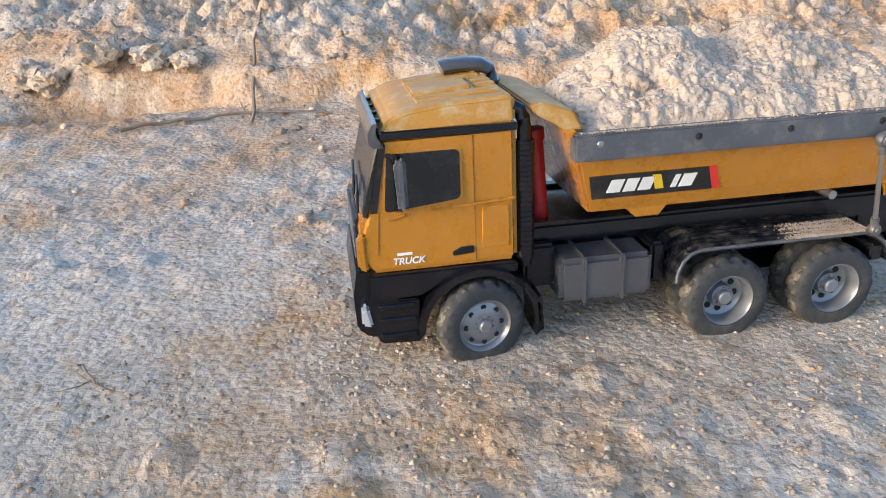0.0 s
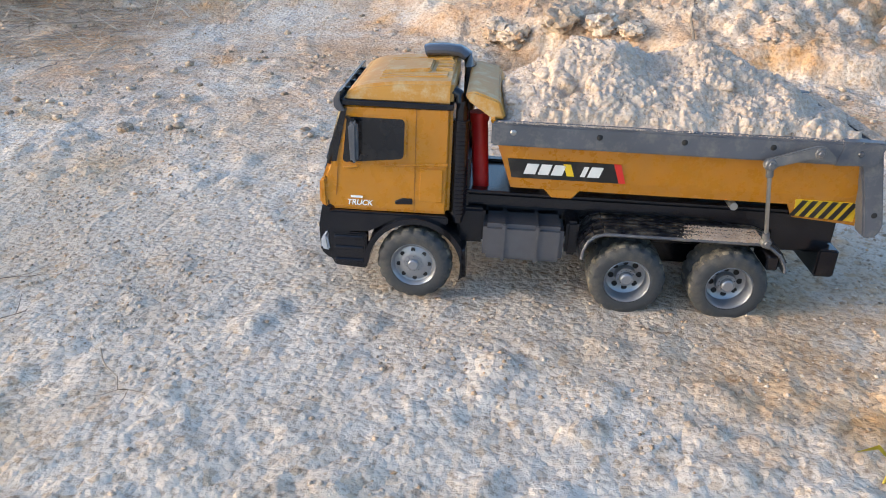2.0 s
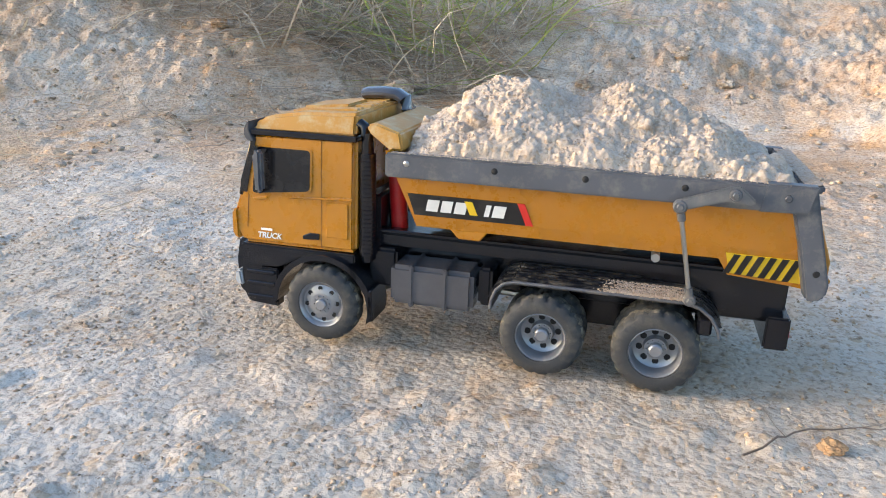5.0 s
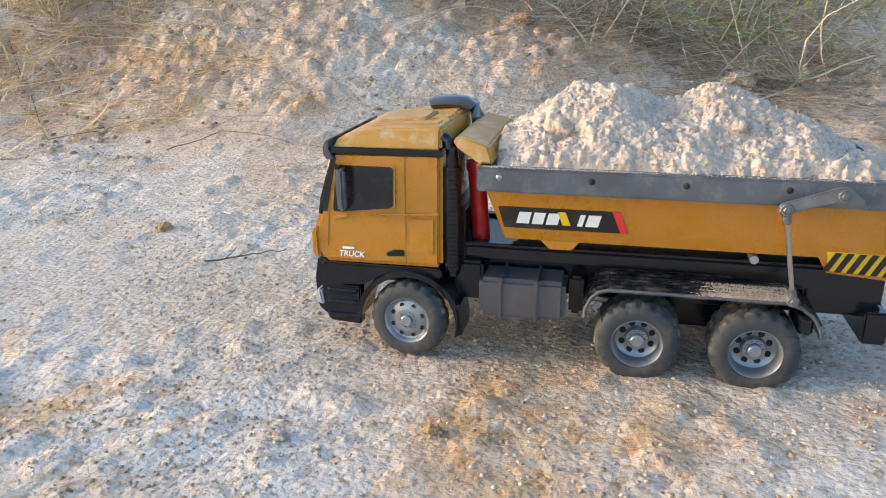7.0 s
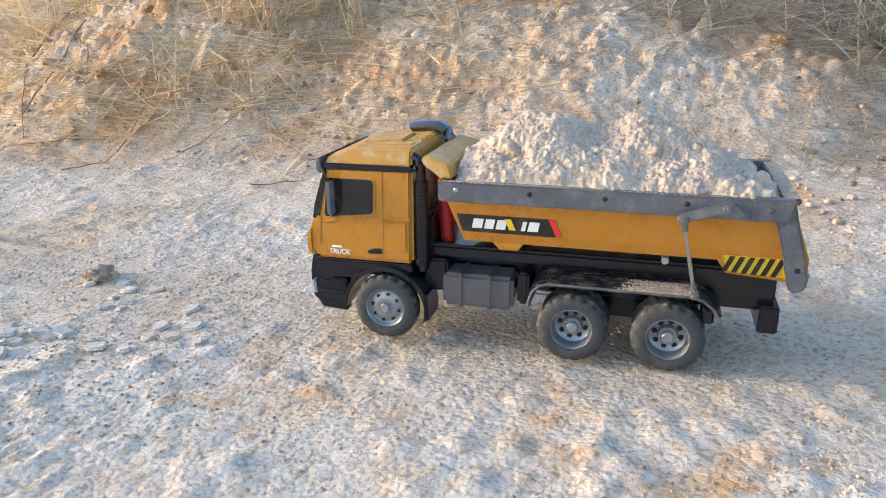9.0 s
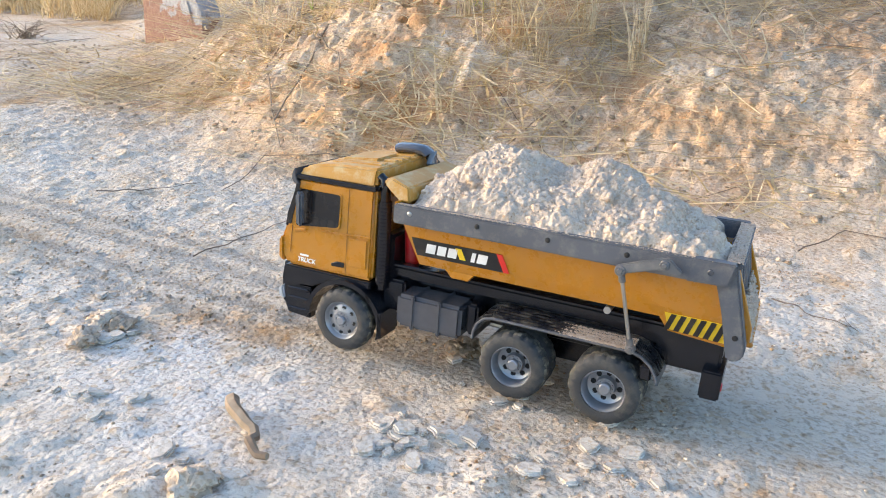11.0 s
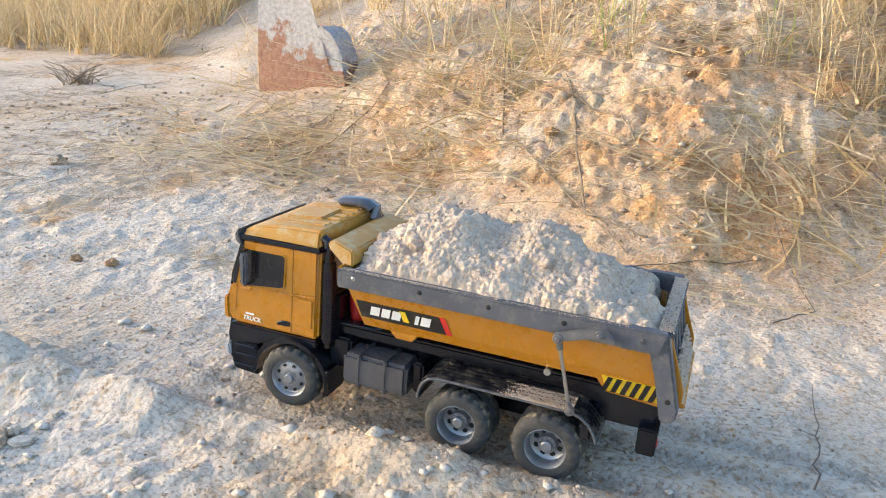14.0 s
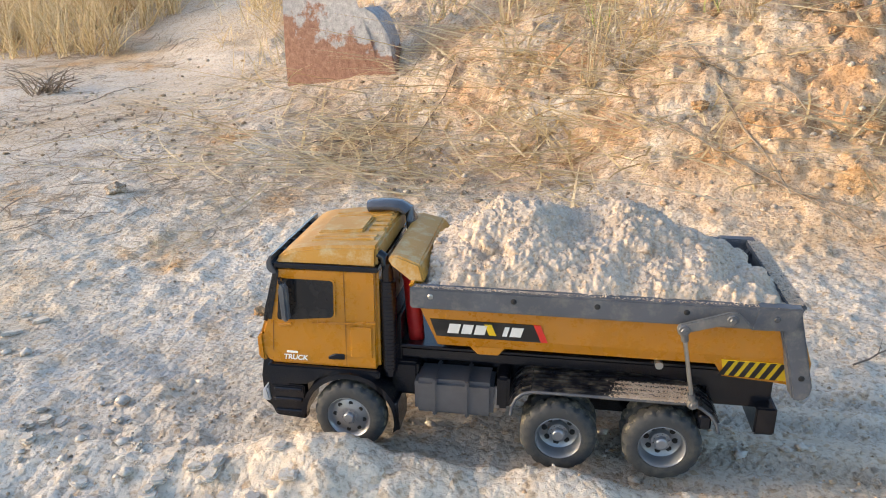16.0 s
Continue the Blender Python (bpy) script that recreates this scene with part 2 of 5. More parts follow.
def slab_stone():
    m, nodes, links, b = material("coated_slab", 0.85)
    co = nodes.new("ShaderNodeTexCoord").outputs["Object"]
    sep = nodes.new("ShaderNodeSeparateXYZ")
    links.new(co, sep.inputs["Vector"])
    n1, n2 = noise_node(nodes, links, co, 11, 7, 0.65), noise_node(nodes, links, co, 60, 6, 0.7)
    terms = []
    for src, k in ((sep.outputs["Z"], 2.3), (sep.outputs["X"], -0.9), (n1.outputs["Fac"], 1.1)):
        q = nodes.new("ShaderNodeMath")
        q.operation = "MULTIPLY"
        links.new(src, q.inputs[0])
        q.inputs[1].default_value = k
        terms.append(q.outputs[0])
    for _ in range(2):
        q = nodes.new("ShaderNodeMath")
        q.operation = "ADD"
        links.new(terms.pop(), q.inputs[0])
        links.new(terms.pop(), q.inputs[1])
        terms.append(q.outputs[0])
    fac = nodes.new("ShaderNodeMapRange")
    fac.inputs["From Min"].default_value, fac.inputs["From Max"].default_value = -3.87, -3.81
    links.new(terms[0], fac.inputs["Value"])
    red = ramp_node(nodes, links, n2.outputs["Fac"], [(0.3, (0.20, 0.095, 0.06)), (0.55, (0.33, 0.18, 0.12)), (0.75, (0.42, 0.29, 0.21))])
    grey = ramp_node(nodes, links, n2.outputs["Fac"], [(0.3, (0.27, 0.26, 0.26)), (0.55, (0.44, 0.43, 0.43)), (0.75, (0.58, 0.57, 0.56))])
    links.new(mix_node(nodes, links, fac.outputs["Result"], red.outputs["Color"], grey.outputs["Color"]), b.inputs["Base Color"])
    bump_node(nodes, links, b, n2.outputs["Fac"], 0.8, 0.012)
    return m


M_ROCK = slab_stone()
M_STONE = soil("ochre_clod", [(0.3, (0.34, 0.20, 0.10)), (0.6, (0.46, 0.31, 0.17))], (0.6, 0.55, 0.5), 2.0)
M_STRAW = straw("dry_straw", [(0.0, (0.38, 0.30, 0.20)), (0.4, (0.54, 0.46, 0.31)), (0.75, (0.68, 0.59, 0.42)), (1.0, (0.50, 0.36, 0.20))])
M_GREYSTRAW = straw("weathered_grass", [(0.0, (0.30, 0.25, 0.20)), (0.4, (0.50, 0.43, 0.34)), (1.0, (0.68, 0.60, 0.47))])
M_GOLD = straw("golden_straw", [(0.0, (0.50, 0.36, 0.17)), (0.5, (0.72, 0.58, 0.34)), (1.0, (0.80, 0.68, 0.46))])
M_GREEN = straw("green_grass", [(0.0, (0.28, 0.34, 0.08)), (0.5, (0.46, 0.50, 0.14)), (1.0, (0.56, 0.52, 0.20))], 0.55)
M_SPROUT = straw("yellow_green_leaf", [(0.0, (0.48, 0.40, 0.04)), (1.0, (0.62, 0.50, 0.06))], 0.5)
M_TWIG = straw("grey_twig", [(0.0, (0.28, 0.21, 0.15)), (1.0, (0.42, 0.34, 0.25))])
M_DARKTWIG = straw("dark_twig", [(0.0, (0.17, 0.13, 0.10)), (1.0, (0.28, 0.22, 0.17))])
M_YELLOW = painted("yellow_plastic", (0.415, 0.170, 0.0025), 0.28, 0.08, dust_amount=0.05, bump=0.03, coat=0.35, mottle=0.93)
M_YELLOWDUST = painted("dusty_yellow_plastic", (0.44, 0.215, 0.022), 0.45, 0.15, dust=(0.50, 0.41, 0.23), dust_amount=0.95, bump=0.1, mottle=0.9)
M_BLACK = painted("black_plastic", (0.005, 0.0056, 0.0095), 0.22, 0.10, dust_amount=0.02, bump=0.08)
M_SCUFFED = painted("dusty_black_plastic", (0.008, 0.0085, 0.012), 0.30, 0.12, dust_amount=0.30, bump=0.12)
M_GREY = painted("grey_plastic", (0.085, 0.09, 0.105), 0.48, 0.10, dust_amount=0.22)
M_TANK = painted("dark_grey_plastic", (0.070, 0.071, 0.080), 0.24, 0.06, dust_amount=0.02, bump=0.05, coat=0.6)
M_TYRE = painted("rubber", (0.035, 0.037, 0.040), 0.75, 0.1, dust=(0.36, 0.31, 0.22), dust_amount=0.16, bump=0.3)
M_TREAD = painted("muddy_tread", (0.06, 0.058, 0.052), 0.9, 0.08, dust=(0.40, 0.34, 0.23), dust_amount=0.75, bump=0.5)
M_RIM = painted("silver_plastic", (0.30, 0.31, 0.335), 0.36, 0.1, dust_amount=0.12, metal=0.6)
M_STEEL = painted("steel", (0.45, 0.44, 0.42), 0.35, 0.1, dust_amount=0.25, metal=0.9)
M_LINK = painted("grey_metal", (0.15, 0.15, 0.155), 0.42, 0.1, dust_amount=0.25, metal=0.4)
M_RED = painted("red_plastic", (0.42, 0.012, 0.015), 0.35, 0.08, dust_amount=0.05)
M_GLASS = painted("tinted_window", (0.012, 0.012, 0.014), 0.14, 0.04, dust_amount=0.03, bump=0.0)
M_HOLE = painted("dark_recess", (0.008, 0.008, 0.009), 0.8, 0.1, dust_amount=0.05)
M_WHITE = painted("white_sticker", (0.80, 0.80, 0.78), 0.45, 0.08, dust_amount=0.08, bump=0.0)
M_STKBLK = painted("black_sticker", (0.014, 0.014, 0.015), 0.38, 0.06, dust_amount=0.06, bump=0.0)
M_STKRED = painted("red_sticker", (0.62, 0.03, 0.02), 0.4, 0.05, dust_amount=0.05, bump=0.0)
M_STKYEL = painted("yellow_sticker", (0.80, 0.55, 0.01), 0.4, 0.05, dust_amount=0.05, bump=0.0)
M_SEAM = painted("seam_shadow_gap", (0.20, 0.075, 0.004), 0.6, 0.1, dust_amount=0.05)
M_LAMP = painted("clear_lens", (0.40, 0.41, 0.43), 0.15, 0.05, dust_amount=0.1, bump=0.0)

# ---- mesh helpers ----


def part(name, bm, mat, parent=None, label="", smooth=False):
    me = bpy.data.meshes.new(name)
    bmesh.ops.recalc_face_normals(bm, faces=bm.faces[:])
    bm.to_mesh(me)
    bm.free()
    me.materials.append(mat)
    if smooth:
        me.shade_smooth()
        me.set_sharp_from_angle(angle=radians(38))
    ob = new(name, me)
    if parent:
        ob.parent = parent
    return tagged(ob, label)


def bevel(bm, offset, segments=2, angle=30):
    bmesh.ops.recalc_face_normals(bm, faces=bm.faces[:])
    bm.normal_update()
    edges = [e for e in bm.edges if len(e.link_faces) == 2 and e.calc_face_angle(0) > radians(angle)]
    bmesh.ops.bevel(bm, geom=edges, offset=offset, segments=segments, affect="EDGES", clamp_overlap=True)
    return bm


def round_front(bm, ahead, offset):
    """Turns the upright corners ahead of x = ahead to a curve in plan."""
    wide = max(abs(v.co.y) for v in bm.verts)
    edges = [e for e in bm.edges if all(v.co.x > ahead and abs(v.co.y) > wide - 0.008 for v in e.verts) and abs(e.verts[0].co.y - e.verts[1].co.y) < 0.006 and abs(e.verts[0].co.z - e.verts[1].co.z) > 0.004]
    bmesh.ops.bevel(bm, geom=edges, offset=offset, segments=4, affect="EDGES", clamp_overlap=True)
    return bm


def prism(pts, y0, y1, bm=None, taper=None):
    """A side outline in (x, z), drawn from y0 to y1. taper: (z, metres) by which the sides come in above z."""
    bm = bm or bmesh.new()
    rings = []
    for y in (y0, y1):
        ring = []
        for x, z in pts:
            yy = y
            if taper and z > taper[0]:
                yy = y - math.copysign(taper[1] * (z - taper[0]), y)
            ring.append(bm.verts.new((x, yy, z)))
        rings.append(ring)
    a, b = rings
    bm.faces.new(a)
    bm.faces.new(b[::-1])
    for i in range(len(pts)):
        j = (i + 1) % len(pts)
        bm.faces.new((a[i], b[i], b[j], a[j]))
    return bm


def box(x0, x1, y0, y1, z0, z1, bm=None):
    return prism([(x0, z0), (x1, z0), (x1, z1), (x0, z1)], y0, y1, bm)


def plate(corners, thick, bm=None):
    """A flat outline of 3D corners, thickened to both sides."""
    bm = bm or bmesh.new()
    c = [Vector(p) for p in corners]
    n = (c[1] - c[0]).cross(c[2] - c[0]).normalized() * thick / 2
    a, b = [bm.verts.new(p + n) for p in c], [bm.verts.new(p - n) for p in c]
    bm.faces.new(a)
    bm.faces.new(b[::-1])
    for i in range(len(c)):
        j = (i + 1) % len(c)
        bm.faces.new((a[i], b[i], b[j], a[j]))
    return bm


def rounded(pts, r, n=4):
    """A closed (x, z) outline with its corners turned to arcs."""
    out = []
    for i, p in enumerate(pts):
        p, a, b = Vector(p), Vector(pts[i - 1]), Vector(pts[(i + 1) % len(pts)])
        u, v = p + (a - p).normalized() * r, p + (b - p).normalized() * r
        for k in range(n + 1):
            t = k / n
            out.append(tuple(u * (1 - t) ** 2 + p * 2 * t * (1 - t) + v * t * t))
    return out


def lathe(profile, n=40, bm=None, wave=None):
    """(radius, y) turned about the y axis; wave(i, k, r) may change a radius."""
    bm = bm or bmesh.new()
    rings = []
    for i in range(n):
        a = 2 * math.pi * i / n
        rings.append([bm.verts.new(((wave(i, k, r) if wave else r) * math.cos(a), y, (wave(i, k, r) if wave else r) * math.sin(a))) for k, (r, y) in enumerate(profile)])
    for i in range(n):
        p, q = rings[i], rings[(i + 1) % n]
        for k in range(len(profile) - 1):
            bm.faces.new((p[k], q[k], q[k + 1], p[k + 1]))
    return bm


def tube(path, radius, sides=6, bm=None, taper=1.0):
    bm = bm or bmesh.new()
    pts = [Vector(p) for p in path]
    last = None
    for i, p in enumerate(pts):
        d = (pts[min(i + 1, len(pts) - 1)] - pts[max(i - 1, 0)]).normalized()
        u = d.cross(Vector((0.31, 0.17, 0.93))).normalized()
        w = d.cross(u)
        r = radius * (1 + (taper - 1) * i / max(len(pts) - 1, 1))
        ring = [bm.verts.new(p + r * (math.cos(2 * math.pi * k / sides) * u + math.sin(2 * math.pi * k / sides) * w)) for k in range(sides)]
        if last:
            for k in range(sides):
                bm.faces.new((last[k], ring[k], ring[(k + 1) % sides], last[(k + 1) % sides]))
        else:
            bm.faces.new(ring[::-1])
        last = ring
    bm.faces.new(last)
    return bm


def mesh_from(name, co, faces, mat, smooth=False):
    me = bpy.data.meshes.new(name)
    co, faces = np.asarray(co, np.float32), np.asarray(faces, np.int32)
    k = faces.shape[1]
    me.vertices.add(len(co))
    me.vertices.foreach_set("co", co.ravel())
    me.loops.add(faces.size)
    me.loops.foreach_set("vertex_index", faces.ravel())
    me.polygons.add(len(faces))
    me.polygons.foreach_set("loop_start", np.arange(0, faces.size, k, dtype=np.int32))
    me.update(calc_edges=True)
    me.validate()
    me.materials.append(mat)
    if smooth:
        me.shade_smooth()
    return new(name, me)


RNG = np.random.default_rng(7)
TABLE = RNG.random((256, 256))


def value_noise(x, y, scale, seed=0):
    x, y = np.asarray(x) * scale + seed * 17.3, np.asarray(y) * scale + seed * 9.1
    i, j = np.floor(x).astype(int), np.floor(y).astype(int)
    u, v = x - i, y - j
    u, v = u * u * (3 - 2 * u), v * v * (3 - 2 * v)
    g = lambda a, b: TABLE[a % 256, b % 256]
    return (g(i, j) * (1 - u) + g(i + 1, j) * u) * (1 - v) + (g(i, j + 1) * (1 - u) + g(i + 1, j + 1) * u) * v - 0.5


def fbm(x, y, scale, octaves=4, seed=0, gain=0.55):
    s, a = 0, 1
    for o in range(octaves):
        s = s + a * value_noise(x, y, scale * 2.03 ** o, seed + o)
        a *= gain
    return s


def cells(x, y, scale, seed=0):
    """Distance to the nearest scattered point, in cells, and that point's own random number."""
    x, y = np.asarray(x) * scale + seed * 31.7, np.asarray(y) * scale + seed * 12.9
    i, j = np.floor(x).astype(int), np.floor(y).astype(int)
    best, own = np.full(np.shape(x), 9.0), np.zeros(np.shape(x))
    for a in (-1, 0, 1):
        for b in (-1, 0, 1):
            p, q = i + a, j + b
            d = (p + TABLE[p % 256, q % 256] - x) ** 2 + (q + TABLE[(q + 91) % 256, (p + 37) % 256] - y) ** 2
            m = d < best
            best, own = np.where(m, d, best), np.where(m, TABLE[(p * 3 + 11) % 256, (q * 5 + 7) % 256], own)
    return np.sqrt(best), own


def step(a, b, x):
    t = np.clip((x - a) / (b - a), 0, 1)
    return t * t * (3 - 2 * t)


# ---- the ground, with its bank ----
FOOT_X = [-40, -1.0, 0.3, 0.72, 1.0, 1.25, 1.6, 2.1, 2.3, 2.6, 3.1, 3.8, 4.3, 4.8, 5.2, 5.6, 6.2, 7.0, 8.0, 12.0, 60]
FOOT_Y = [-0.7, -0.7, -0.72, -0.84, -1.02, -1.18, -1.14, -1.05, -0.95, -0.73, -0.49, -0.46, -0.31, -0.42, -0.60, -0.90, -1.2, -1.6, -1.9, -2.4, -2.4]


def ground_height(x, y, detail=True):
    x, y = np.asarray(x, float), np.asarray(y, float)
    tilt = 0.045 + 0.062 * step(3.9, 5.4, x)
    lift = 0.15 - y
    z = tilt * 0.5 * (lift + np.sqrt(lift * lift + 0.02)) * np.where(y < -2.5, 2.65 / np.maximum(lift, 2.65), 1)
    foot = np.interp(x, FOOT_X, FOOT_Y) + 0.10 * fbm(x, 0 * x, 2.1, 3, 5)
    up = foot - y
    rise = 0.5 * (up + np.sqrt(up * up + 0.012)) - 0.012
    slope = np.interp(x, [-1, 0.9, 1.3, 2.2, 2.8, 4, 5, 5.6, 6.5, 8], [0.24, 0.22, 0.40, 0.52, 0.60, 0.72, 0.60, 0.40, 0.30, 0.35])
    bank = 1.1 * (1 - np.exp(-np.maximum(rise, 0) * slope / 1.1))
    rough = step(0.0, 0.25, up) * (1 + 0.6 * step(1.25, 0.95, x))
    ledge = 0.046 * step(0.0, 0.06, up + 0.05 * fbm(x, y, 9, 3, 15)) * step(1.20, 0.95, x)
    mound = 0.055 * np.exp(-((x - 5.78) / 0.42) ** 2 - ((y + 1.05) / 0.30) ** 2)
    z = z + bank + ledge + mound
    # berms and ruts where the truck ends its way
    along = x - 4.7
    mid = 0.455 + 0.16 * along
    late = step(4.05, 4.5, x) * step(6.4, 5.6, x)
    z = z + late * (0.030 * np.exp(-((y - mid - 0.040) / np.where(y > mid + 0.04, 0.05, 0.019)) ** 2) * (0.95 + 0.8 * fbm(x, y, 9, 2, 8)) - 0.006 * np.exp(-((y - mid + 0.005) / 0.03) ** 2))
    z = z + 0.030 * np.exp(-((x - 5.06) ** 2 + (y - 0.55) ** 2) / 0.006) - 0.02 * np.exp(-((x - 5.02) ** 2 / 0.01 + (y - 0.69) ** 2 / 0.003)) + 0.03 * step(4.9, 5.3, x) * np.exp(-((y - 0.82) / 0.10) ** 2)
    z = z - 0.085 * np.exp(-(((x - 0.75) / 0.13) ** 2 + ((y + 0.845) / 0.042) ** 2))
    if detail:
        near = step(9.5, 6.5, x) * step(-3.2, -1.6, x) * step(-2.6, -1.4, y) * step(1.6, 0.9, y)
        lane = np.exp(-((y - np.interp(x, [0, 2.2, 3.6, 4.7], [0, 0.2, 0.36, 0.44]) + 0.08) / 0.13) ** 2)
        pan = np.exp(-(((x - 3.74) / 0.20) ** 2 + ((y - 0.57) / 0.085) ** 2) ** 2) + np.exp(-(((x - 4.36) / 0.10) ** 2 + ((y - 0.67) / 0.07) ** 2) ** 2)
        loose = (1 - 0.75 * lane) * (1 - 0.88 * pan)
        z = z + fbm(x, y, 2.5, 3, 1) * (0.006 + 0.035 * rough) * loose
        z = z + near * fbm(x, y, 13, 4, 2) * (0.003 + 0.016 * rough + 0.006 * late) * loose
        z = z + near * np.abs(fbm(x, y, 42, 3, 3)) * (0.004 + 0.014 * rough + 0.004 * late) * (0.35 + 0.65 * loose)
        crust = np.clip(0.45 + 1.5 * fbm(x, y, 4.2, 3, 17), 0.08, 1) * (0.3 + 0.7 * loose)
        d, k = cells(x, y, 76, 1)
        z = z + near * crust * 0.0046 * k * np.clip(1 - (d / 0.62) ** 2, 0, 1) ** 0.75 * (1 + 0.8 * rough)
        d, k = cells(x, y, 24, 2)
        z = z + near * (0.006 + 0.016 * rough) * np.maximum(k - 0.55, 0) * 2 * np.clip(1 - (d / 0.5) ** 2, 0, 1) ** 0.6 * (0.25 + 0.75 * loose)
        # tread marks pressed into the lane where the ground turns soft
        turn = np.interp(x, [0, 2.2, 3.6, 4.7, 6], [0.02, 0.22, 0.38, 0.44, 0.55])
        way = (x - 5.25) * 0.946 - (y - 0.44) * 0.324
        side = (x - 5.25) * 0.324 + (y - 0.44) * 0.946
        z = z - near * np.exp(-(side / 0.026) ** 4) * step(-0.05, 0.0, way) * step(0.42, 0.34, way) * (0.003 + 0.003 * np.sin((way + 0.6 * np.abs(side)) * 400))
        for off in (-0.02, 0.045, -0.16, -0.10):
            w = np.exp(-((y - turn - off + 0.02) / 0.020) ** 4) * step(3.4, 3.9, x) * step(4.95, 4.75, x)
            z = z - near * w * (0.004 + 0.003 * np.sin((x + 0.5 * np.abs(y - turn - off)) * 520))
    return z


def height_at(x, y):
    return float(ground_height(x, y))


def graded(lo, hi, stepsize, far_lo, far_hi, n):
    mid = np.arange(lo, hi, stepsize)
    return np.concatenate([lo - np.geomspace(stepsize, lo - far_lo, n)[::-1], mid, hi + np.geomspace(stepsize, far_hi - hi, n)])


def build_ground():
    xs = graded(-0.7, 6.2, 0.0058, -40, 60, 60)
    ys = graded(-1.25, 0.82, 0.0058, -50, 40, 60)
    ys = np.concatenate([ys[ys < -2.2], np.arange(-2.2, -1.25, 0.0125), ys[ys >= -1.25]])
    X, Y = np.meshgrid(xs, ys, indexing="ij")
    co = np.stack([X, Y, ground_height(X, Y)], -1).reshape(-1, 3)
    nx, ny = len(xs), len(ys)
    i, j = np.meshgrid(np.arange(nx - 1), np.arange(ny - 1), indexing="ij")
    a = (i * ny + j).ravel()
    ob = mesh_from("ground", co, np.stack([a, a + ny, a + ny + 1, a + 1], 1), M_GROUND, True)
    return tagged(ob, "pale crumbly sandy ground rising into an eroded bank", "ground", kind="structure")


build_ground()

# ---- the truck: x ahead, y to its left, z up, origin on the ground between the rear axles ----
AXLE_FRONT, AXLE_MID, AXLE_REAR, RADIUS = 0.265, 0.0503, -0.0503, 0.0385


def build_wheel(parent, x, y, side, dual):
    """One wheel set on an axle end; side is +1 on the left."""
    wheel = new("wheel")
    wheel.parent = parent
    wheel.location = (x, y, RADIUS + (0.001 if dual else 0.003))
    w = 0.022
    offs = [0.0] if not dual else [0.0, -0.0255 * side]
    for o in offs:
        prof = [(0.0235, -w / 2), (0.028, -w / 2 - 0.0008), (0.0345, -w / 2 + 0.0004), (0.0372, -w / 2 + 0.003), (0.0385, -w / 2 + 0.0065), (0.0385, 0), (0.0385, w / 2 - 0.0065), (0.0372, w / 2 - 0.003), (0.0345, w / 2 - 0.0004), (0.028, w / 2 + 0.0008), (0.0235, w / 2), (0.0235, -w / 2)]

        def tread(i, k, r):
            if 3 <= k <= 7 and (i + (2 if k > 5 else 0) + (1 if k == 5 else 0)) % 4 == 0:
                return r - 0.0026
            return r
        bm = lathe(prof, 72, wave=tread)
        bmesh.ops.translate(bm, verts=bm.verts[:], vec=(0, o, 0))
        tyre = part("tyre", bm, M_TYRE, wheel, "black rubber tyre with a muddy tread", True)
        tyre.data.materials.append(M_TREAD)
        for f in tyre.data.polygons:
            c = f.center
            if math.hypot(c.x, c.z) > 0.0368:
                f.material_index = 1
    s = side
    if dual:
        rim = [(0.0242, s * 0.0095), (0.0225, s * 0.0105), (0.0212, s * 0.0085), (0.0198, s * -0.004), (0.0165, s * -0.0065), (0.0110, s * -0.0065), (0.0098, s * 0.0), (0.0, s * 0.0)]
    else:
        rim = [(0.0242, s * 0.0095), (0.0228, s * 0.0108), (0.0215, s * 0.0095), (0.0200, s * 0.006), (0.0185, s * 0.0055), (0.0115, s * 0.0085), (0.0100, s * 0.0085), (0.0, s * 0.0085)]
    part("rim", lathe(rim, 40), M_RIM, wheel, "dusty silver rim", True)
    face = -0.0063 if dual else 0.0074
    hole = lathe([(0.0, 0.0), (0.0017, 0.0), (0.0017, s * 0.0006)], 10)
    me = None
    for k in range(8):
        a = 2 * math.pi * k / 8
        r = 0.0142 if dual else 0.0158
        yy = s * (face + (0.0 if dual else -0.0002))
        if me is None:
            ob = part("vent_hole", hole, M_HOLE, wheel)
            me = ob.data
        else:
            ob = new("vent_hole", me)
            ob.parent = wheel
        ob.location = (r * math.cos(a), yy, r * math.sin(a))
        ob.scale = (1.75, 1, 1.75) if dual else (1.35, 1, 1.35)
    nuts = bmesh.new()
    base = 0.0 if dual else 0.0085
    for k in range(10):
        a = 2 * math.pi * (k + 0.5) / 10
        r = 0.0078
        b2 = lathe([(0.0010, s * base), (0.0010, s * (base + 0.0016)), (0.0, s * (base + 0.0016))], 6)
        bmesh.ops.translate(b2, verts=b2.verts[:], vec=(r * math.cos(a), 0, r * math.sin(a)))
        tmp = bpy.data.meshes.new("nut")
        b2.to_mesh(tmp)
        b2.free()
        nuts.from_mesh(tmp)
        bpy.data.meshes.remove(tmp)
    part("lug_nuts", nuts, M_RIM, wheel)
    cap = [(0.0055, s * base), (0.0055, s * (base + 0.003)), (0.0045, s * (base + 0.0042)), (0.0, s * (base + 0.0042))]
    if dual:
        cap = [(0.0065, s * base), (0.0062, s * (base + 0.005)), (0.0048, s * (base + 0.0062)), (0.0, s * (base + 0.0062))]
    part("hub_cap", lathe(cap, 20), M_RIM, wheel, "silver hub cap", True)
    return wheel


def mirror_pair(make):
    for s in (1, -1):
        make(s)


